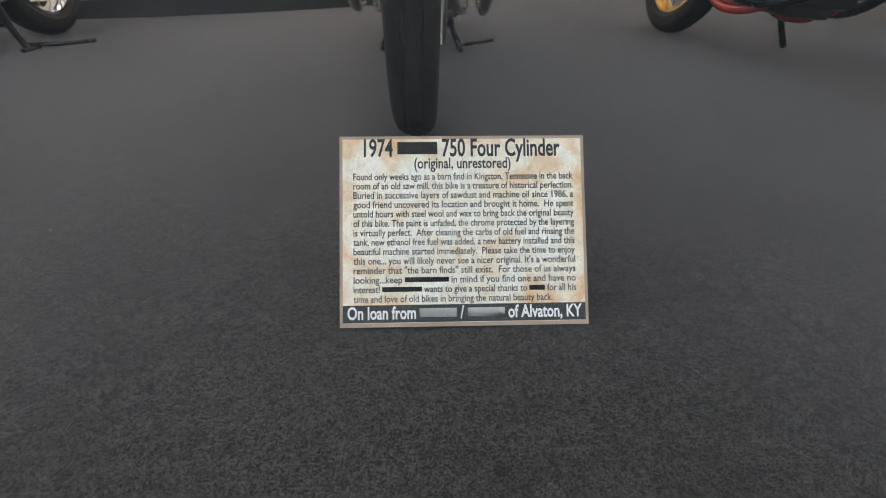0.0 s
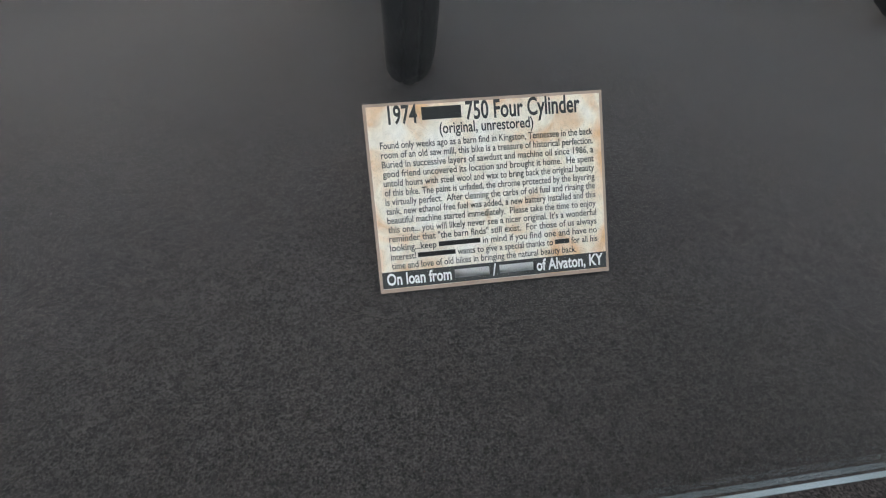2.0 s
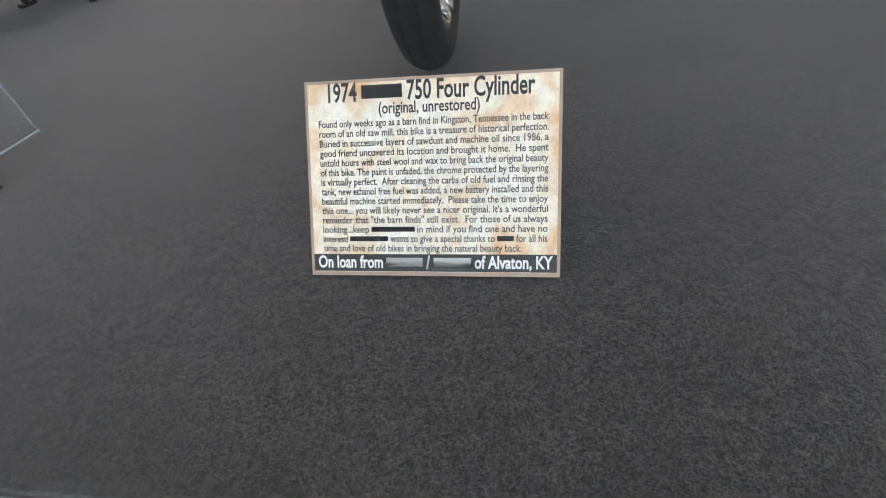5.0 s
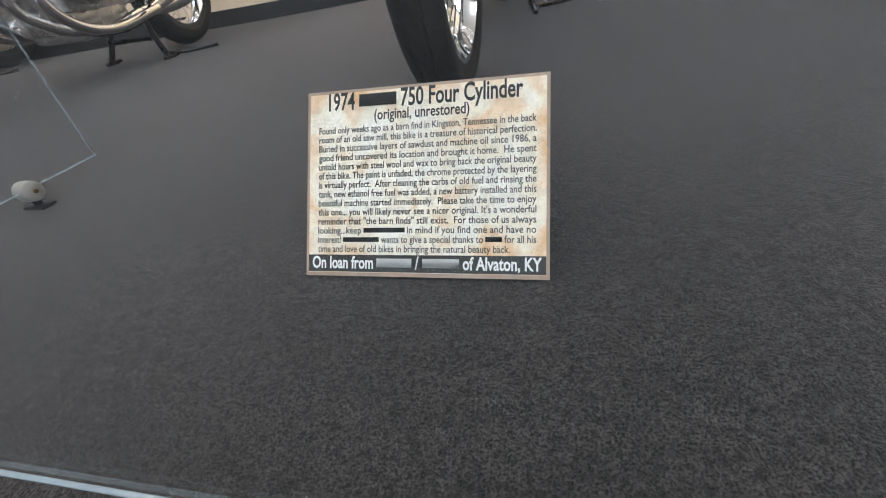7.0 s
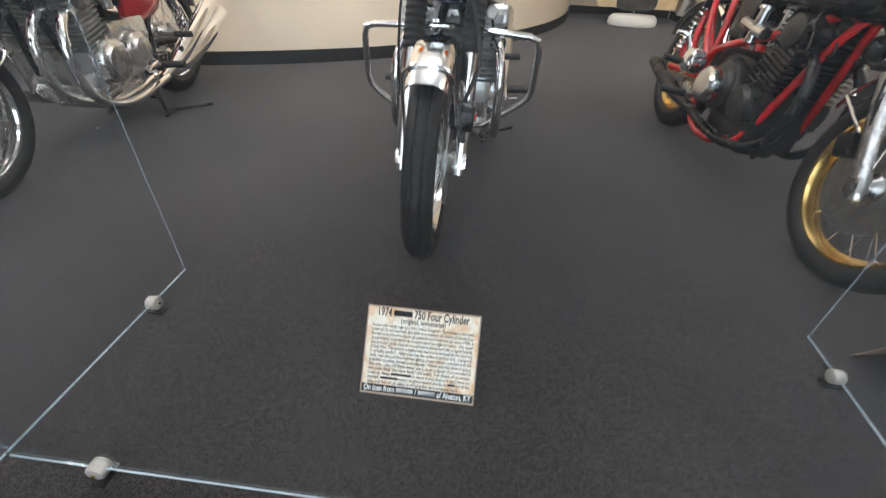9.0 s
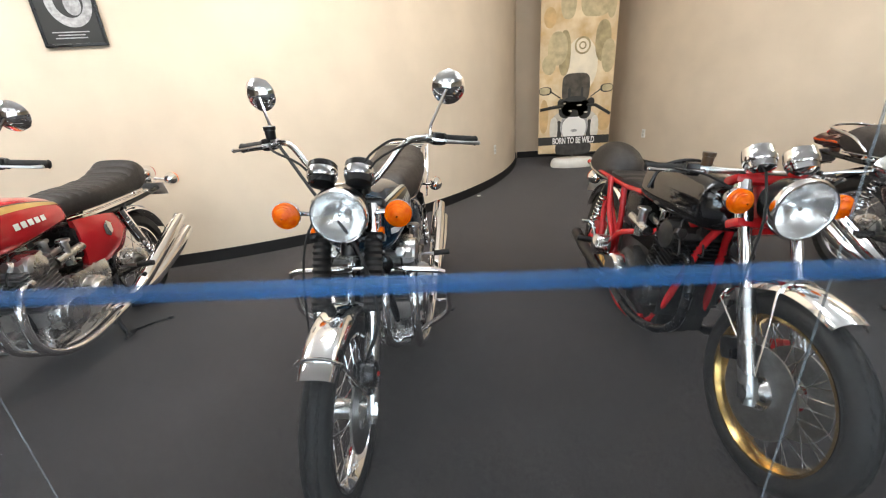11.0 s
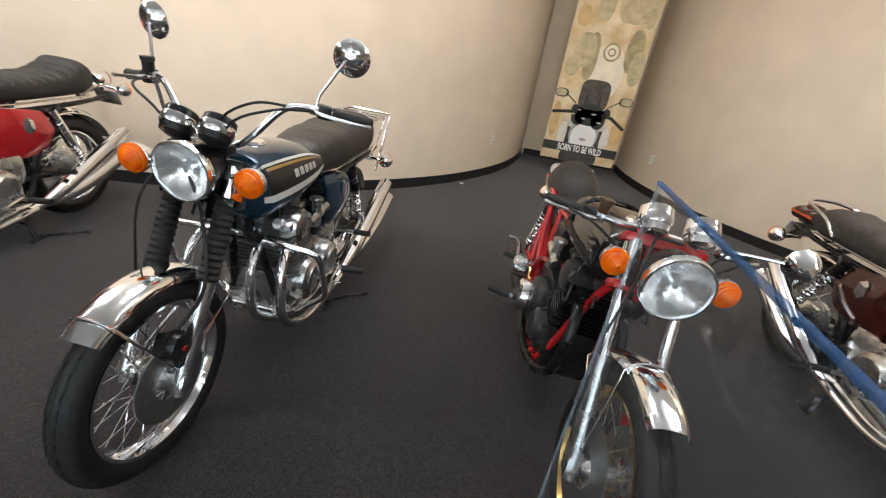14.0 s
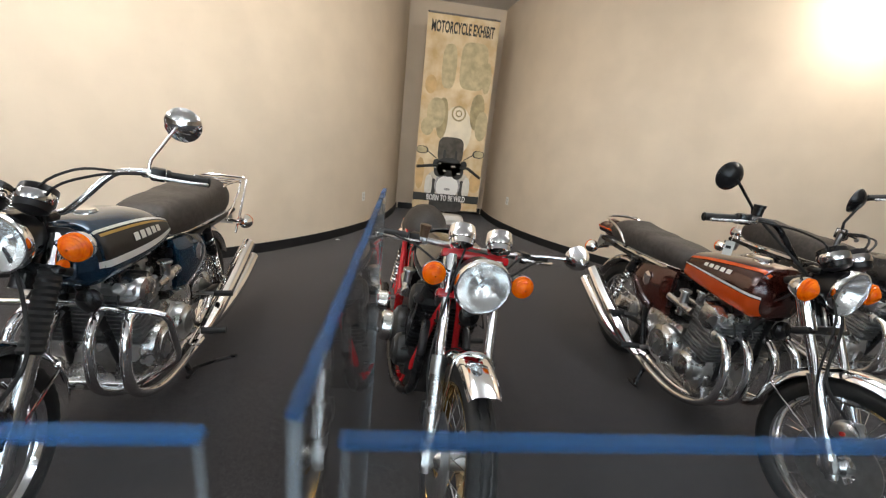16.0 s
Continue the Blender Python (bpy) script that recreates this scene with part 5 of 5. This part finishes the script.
M_PAPER = parchment()
M_TAN = material("tan_border", (0.40, 0.285, 0.215), 0.6, spread=0.1, scale=30)
M_CARD = material("tan_card", (0.42, 0.30, 0.22), 0.75, spread=0.1, scale=20)
M_INK = material("dark_ink", (0.030, 0.031, 0.029), 0.6)
M_PRINTWHITE = material("white_print", (0.80, 0.80, 0.78), 0.6)

SIGN_TEXT = (
    "Found only weeks ago as a barn find in Kingston, Tennessee in the back",
    "room of an old saw mill, this bike is a treasure of historical perfection.",
    "Buried in successive layers of sawdust and machine oil since 1986, a",
    "good friend uncovered its location and brought it home.  He spent",
    "untold hours with steel wool and wax to bring back the original beauty",
    "of this bike. The paint is unfaded, the chrome protected by the layering",
    "is virtually perfect.  After cleaning the carbs of old fuel and rinsing the",
    "tank, new ethanol free fuel was added, a new battery installed and this",
    "beautiful machine started immediately.  Please take the time to enjoy",
    "this one... you will likely never see a nicer original. It's a wonderful",
    "reminder that \"the barn finds\" still exist.  For those of us always",
    "looking...keep ~10~ in mind if you find one and have no",
    "interest!  ~10~ wants to give a special thanks to ~4~ for all his",
    "time and love of old bikes in bringing the natural beauty back.",
)


def tent_sign(x, y, yaw, label, readable, category="sign"):
    W, Hs, lean = 0.2794, 0.216, radians(38.15)
    t = thing("information_sign", label, category, "information signs", m=Matrix.Translation((x, y, 0.003)) @ Matrix.Rotation(yaw, 4, "Z"))
    m = Matrix.Rotation(radians(90) - lean, 4, "X")
    part("front_sheet", sheet_rect(-W / 2, 0, W / 2, Hs, m, 0.0, 0.0016), M_TAN, t, "printed sheet with a tan border")
    part("paper_print", sheet_rect(-W / 2 + 0.0035, 0.0045, W / 2 - 0.0035, Hs - 0.0035, m, 0.0010), M_PAPER, t, "aged parchment print")
    part("footer_band", sheet_rect(-W / 2 + 0.0035, 0.0050, W / 2 - 0.0035, 0.0245, m, 0.0014), M_INK, t, "black footer band")
    top = m @ Vector((0, Hs, 0))
    back = Matrix.Translation(top) @ Matrix.Rotation(math.atan2(-(top.z), 0.09), 4, "X")
    L = math.hypot(top.z, 0.09)
    part("back_panel", block(W, L, 0.0016, back @ pose(0, L / 2 + 0.0012, 0)), M_CARD, t, "plain tan card back")
    if not readable:
        for k in range(2):
            part("text_line", sheet_rect(-0.10 + 0.03 * k, 0.196 - 0.014 * k, 0.10 - 0.03 * k, 0.206 - 0.014 * k, m, 0.0018, 0.0004), M_INK, t)
        for k in range(12):
            part("text_line", sheet_rect(-0.122, 0.165 - 0.0108 * k, 0.122 if k < 11 else 0.06, 0.1685 - 0.0108 * k, m, 0.0018, 0.0004), M_INK, t)
        part("text_line", sheet_rect(-0.12, 0.010, 0.12, 0.020, m, 0.0020, 0.0004), M_PRINTWHITE, t)
        return t
    part("title", printed_line("1974 ~5~ 750 Four Cylinder", -0.112, 0.112, 0.1925, 0.0285, m, 0.0022, 0.022), M_INK, t, smooth=0)
    part("subtitle", printed_line("(original, unrestored)", -0.055, 0.055, 0.1785, 0.0175, m, 0.0022, 0.016), M_INK, t, smooth=0)
    for k, line in enumerate(SIGN_TEXT):
        part("text_line", printed_line(line, -0.124, 0.126 if k < 13 else 0.099, 0.1655 - 0.01060 * k, 0.0110, m, 0.0022, 0.012), M_INK, t, smooth=0)
    part("footer_text", printed_line("On loan from ~6~ / ~6~ of Alvaton, KY", -0.131, 0.132, 0.0092, 0.0195, m, 0.0020, 0.025), M_PRINTWHITE, t, smooth=0)
    return t


tent_sign(0, 0, 0, "printed parchment-style sign with tan border standing on the carpet", True)
tent_sign(1.372, 0.115, 0.20, "small parchment sign on a tan card, leaning on the carpet", False)


# ---- banner in the recess ----
M_BANNER = material("banner_cloth", (0.76, 0.64, 0.44), 0.7, scale=4.2, second=(0.58, 0.40, 0.19), stain=0.12)
M_OLIVE = material("olive_print", (0.38, 0.31, 0.17), 0.7, spread=0.25, scale=9)
M_OLIVE2 = material("pale_olive_print", (0.50, 0.42, 0.25), 0.7, spread=0.2, scale=9)
M_GREYP = material("grey_print", (0.045, 0.044, 0.042), 0.7, spread=0.3, scale=12)
M_RUSTP = material("rust_print", (0.62, 0.42, 0.20), 0.7, spread=0.15, scale=6)
M_CREAMP = material("cream_print", (0.80, 0.72, 0.57), 0.7, spread=0.08, scale=6)
M_SCREENP = material("windscreen_print", (0.075, 0.066, 0.052), 0.7, spread=0.3, scale=12)
M_PALEGREY = material("pale_grey_print", (0.50, 0.46, 0.39), 0.7, spread=0.25, scale=9)
M_GREYW = material("grey_poster_print", (0.36, 0.36, 0.36), 0.5, spread=0.3, scale=40)
M_WHITEP = material("pale_print", (0.66, 0.64, 0.58), 0.7, spread=0.1, scale=10)


def disc_print(m, cx, cy, rx, ry, lift, n=28, power=2.0):
    bm = bmesh.new()
    ring = []
    for k in range(n):
        a = 2 * math.pi * k / n
        c, s = math.cos(a), math.sin(a)
        ring.append((cx + rx * math.copysign(abs(c) ** (2 / power), c), cy + ry * math.copysign(abs(s) ** (2 / power), s)))
    return bridge(bm, [[m @ Vector((x, y, lift)) for x, y in ring], [m @ Vector((x, y, lift + 0.0008)) for x, y in ring]])


def banner():
    t = thing("banner_stand", "tall printed roll-up banner with a motorcycle picture, in the recess", "banner", m=pose(1.917, 5.95, 0))
    m = Matrix.Translation((0, 0, 0.205)) @ Matrix.Rotation(radians(90), 4, "X") @ Matrix.Diagonal((1.03, 1.05, 1, 1))
    W, L, top = 0.98, 2.58, 2.914
    part("cloth", sheet_rect(-W / 2, 0, W / 2, L, m, 0.0, 0.003), M_BANNER, t, "cream and tan printed cloth")
    part("base", lathe([(0.0, 0.0), (0.30, 0.0), (0.32, 0.03), (0.31, 0.09), (0.27, 0.13), (0.0, 0.14)], 40, Matrix.Diagonal((1.0, 0.42, 1, 1))), M_WHITE, t, "rounded white banner foot")
    part("top_rail", tube([(-0.505, 0, top), (0.505, 0, top)], 0.012, 10), M_STEEL, t)
    part("pole", tube([(0, 0.03, 0.12), (0, 0.03, top)], 0.010, 8), M_STEEL, t)
    for k, (x, y, rx, ry, p, mat) in enumerate(((-0.14, 1.95, 0.10, 0.28, 3.0, M_OLIVE2), (0.20, 1.98, 0.19, 0.30, 4.0, M_OLIVE2), (0.40, 1.85, 0.06, 0.20, 2.2, M_OLIVE2), (-0.26, 1.34, 0.13, 0.20, 2.2, M_OLIVE2), (-0.17, 1.28, 0.08, 0.27, 2.3, M_OLIVE), (-0.37, 1.15, 0.09, 0.12, 2.0, M_OLIVE2), (0.32, 1.40, 0.10, 0.24, 2.3, M_OLIVE), (0.40, 1.22, 0.09, 0.20, 2.1, M_OLIVE2), (-0.37, 1.70, 0.08, 0.12, 2.0, M_RUSTP), (0.40, 0.42, 0.09, 0.14, 2.2, M_RUSTP), (-0.42, 0.50, 0.06, 0.22, 2.2, M_RUSTP), (0.05, 1.12, 0.22, 0.34, 2.0, M_CREAMP))):
        lift = 0.0018 if mat is M_CREAMP else 0.0030 + 0.0010 * (k % 4)
        part("leaf_print", disc_print(m, x, y, rx, ry, lift, power=p), mat, t)
    for r0, r1 in ((0.082, 0.105), (0.030, 0.048)):
        part("swirl_print", lathe([(r0, 0.0074), (r1, 0.0074), (r1, 0.0082), (r0, 0.0082)], 28, m @ Matrix.Translation((0.06, 1.36, 0)), closed=True), M_OLIVE, t)
    # the pictured motorcycle, as flat shapes
    part("picture_body", disc_print(m, 0, 0.36, 0.32, 0.21, 0.0030, power=3.0), M_PALEGREY, t, "pale pictured fairing")
    for sx in (1, -1):
        part("picture_cheek", disc_print(m, sx * 0.21, 0.31, 0.045, 0.13, 0.0038, power=2.2), M_GREYP, t)
        part("picture_side", disc_print(m, sx * 0.28, 0.33, 0.055, 0.16, 0.0044, power=2.4), M_WHITEP, t)
    part("picture_engine", disc_print(m, 0, 0.06, 0.25, 0.09, 0.0034, power=3.4), M_GREYP, t)
    part("picture_beak_edge", disc_print(m, 0, 0.36, 0.19, 0.17, 0.0050, power=2.5), M_GREYW, t)
    part("picture_beak", disc_print(m, 0, 0.33, 0.165, 0.16, 0.0058, power=2.4), M_PRINTWHITE, t, "white pictured beak")
    part("picture_lamp", disc_print(m, 0, 0.30, 0.045, 0.02, 0.0066, power=2.0), M_GREYW, t)
    part("picture_windscreen", disc_print(m, 0, 0.85, 0.185, 0.185, 0.0050, power=4.0), M_SCREENP, t, "dark pictured windscreen")
    for sx in (1, -1):
        part("picture_stripe", disc_print(m, sx * 0.085, 0.78, 0.018, 0.075, 0.0058, power=3.0), M_INK, t)
    for x, y, rx, ry, mat in ((0, 0.66, 0.17, 0.09, M_INK), (-0.13, 0.58, 0.09, 0.11, M_INK), (0.13, 0.57, 0.09, 0.12, M_INK), (0, 0.58, 0.18, 0.10, M_INK), (-0.19, 0.66, 0.05, 0.06, M_INK), (0.21, 0.66, 0.05, 0.06, M_INK)):
        part("picture_cockpit", disc_print(m, x, y, rx, ry, 0.0064 + 0.0004 * (mat is M_GREYP), power=2.3), mat, t)
    for x, y, rx in ((0.15, 0.535, 0.03), (-0.14, 0.66, 0.02), (-0.20, 0.60, 0.015), (0.06, 0.63, 0.035), (-0.06, 0.56, 0.025)):
        part("picture_glint", disc_print(m, x, y, rx, 0.010, 0.0078), M_PALEGREY, t)
    for sx in (1, -1):
        part("picture_handlebar", tube([m @ Vector((sx * 0.16, 0.63, 0.006)), m @ Vector((sx * 0.28, 0.62, 0.006)), m @ Vector((sx * 0.475, 0.50 if sx > 0 else 0.59, 0.006))], 0.022, 6), M_INK, t)
        part("picture_stem", tube([m @ Vector((sx * 0.20, 0.73, 0.006)), m @ Vector((sx * 0.35, 0.83, 0.006))], 0.008, 6), M_INK, t)
        part("picture_mirror", disc_print(m, sx * 0.41, 0.83, 0.085, 0.052, 0.0070, power=2.6), M_INK, t)
        part("picture_mirror_glass", disc_print(m, sx * 0.415, 0.832, 0.072, 0.042, 0.0080, power=2.6), M_OLIVE2, t)
    part("slogan_band", sheet_rect(-W / 2, 0.115, W / 2, 0.225, m, 0.0090, 0.0008), M_INK, t, "black band with white lettering")
    part("slogan", printed_line("BORN TO BE WILD", -0.29, 0.29, 0.130, 0.115, m, 0.0100, 0.03), M_PRINTWHITE, t, smooth=0)
    part("heading", printed_line("MOTORCYCLE EXHIBIT", -0.43, 0.43, 2.36, 0.19, m, 0.0032, 0.03), M_INK, t, smooth=0)
    return t


banner()


# ---- small things on walls and floor ----
def nearest_on(line, x, y):
    return min((line(i / 400) for i in range(401)), key=lambda q: (q[0] - x) ** 2 + (q[1] - y) ** 2)


def on_wall(line, x, y, z, off):
    px, py, a = nearest_on(line, x, y)
    return Matrix.Translation((px + math.sin(a) * off, py - math.cos(a) * off, z)) @ Matrix.Rotation(a, 4, "Z")


def outlet(m):
    t = thing("wall_outlet", "white plastic electrical outlet on the cream wall", "outlet", "wall outlets", m=m)
    part("plate", block(0.072, 0.006, 0.116, pose(0, -0.003, 0), 0.002), M_WHITE, t)
    for z in (-0.021, 0.021):
        part("socket", block(0.034, 0.004, 0.030, pose(0, -0.0075, z), 0.0015), M_OUTLET, t)


M_OUTLET = material("ivory_plastic", (0.60, 0.58, 0.53), 0.4)
outlet(on_wall(wall_left_line, 0.69, 5.13, 0.445, 0.0))
outlet(on_wall(wall_right_line, 2.91, 5.78, 0.45, 0.0))


def poster():
    m = on_wall(wall_left_line, -2.26, 2.65, 1.695, 0.012)
    t = thing("framed_poster", "black framed poster with a grey wheel picture", "poster", m=m)
    w, h = 0.375, 0.56
    part("backing", block(w, 0.016, h, pose(0, 0, h / 2), 0.002), M_INK, t)
    bm = bmesh.new()
    for sx, sz, px, pz in ((w, 0.018, 0, 0.009), (w, 0.018, 0, h - 0.009), (0.018, h, -w / 2 + 0.009, h / 2), (0.018, h, w / 2 - 0.009, h / 2)):
        block(sx, 0.022, sz, pose(px, -0.004, pz), 0.003, bm)
    part("frame", bm, M_BLACK, t, "thin black frame")
    pm = Matrix.Translation((0, -0.009, 0)) @ Matrix.Rotation(radians(90), 4, "X")
    part("wheel_print", lathe([(0.085, 0.001), (0.135, 0.001), (0.135, 0.002), (0.085, 0.002)], 36, pm @ Matrix.Translation((0.03, 0.27, 0)) @ Matrix.Diagonal((1, 1.15, 1, 1)), closed=True), M_GREYW, t)
    part("hub_print", disc_print(pm, 0.05, 0.25, 0.05, 0.065, 0.0012), M_GREYW, t)
    for k, (a, b) in enumerate(((-0.12, 0.10), (-0.09, 0.07), (-0.11, 0.08))):
        part("text_line", sheet_rect(a, 0.085 - 0.018 * k, b, 0.092 - 0.018 * k, pm, 0.0015, 0.0004), M_GREYW, t)


poster()

scrap = part("paper_scrap", block(0.045, 0.03, 0.004, pose(0, 0, 0, 6, 4, 25), 0.001), M_WHITE, m=pose(0.49, 4.50, 0.005))
tagged(scrap, "small scrap of white paper on the carpet", "paper")

post = thing("post", "slim white upright post behind the red motorcycles", "post", m=pose(-3.2, 1.6, 0))
part("shaft", tube([(0, 0, 0.0), (0, 0, 1.297)], 0.016, 14), M_WHITE, post)
part("foot", lathe([(0.0, 0.0), (0.11, 0.0), (0.11, 0.008), (0.03, 0.02), (0.017, 0.03)], 24), M_BLACK, post)

tag = thing("paper_tag", "small white paper tag on a string, hanging from a handlebar", "tag", m=pose(2.535, 1.150, 1.060, 0, 4, -12))
part("card", block(0.040, 0.0012, 0.062, pose(0, 0, -0.030), 0.0004), M_WHITE, tag)
part("text_line", block(0.022, 0.0008, 0.012, pose(-0.003, -0.0011, -0.026)), M_INK, tag)
part("string", tube([(0, 0, -0.002), (0.006, 0.004, 0.04), (0.010, 0.012, 0.080)], 0.0012, 6), M_WHITE, tag)


def lint():
    """A few pale fibres and crumbs lying on the carpet."""
    rnd = random.Random(8)
    bm = bmesh.new()
    for k in range(46):
        x, y = rnd.uniform(-1.4, 2.6), rnd.uniform(-0.9, 1.6)
        a = rnd.uniform(0, 180)
        block(rnd.uniform(0.0012, 0.0040), rnd.uniform(0.0008, 0.0018), 0.0010, pose(x, y, 0.0012, 0, 0, a), 0, bm)
    ob = part("lint", bm, M_LINT)
    tagged(ob, "tiny pale lint crumbs scattered on the carpet", "lint", kind="stuff")


M_LINT = material("pale_lint", (0.22, 0.21, 0.20), 0.9)
lint()
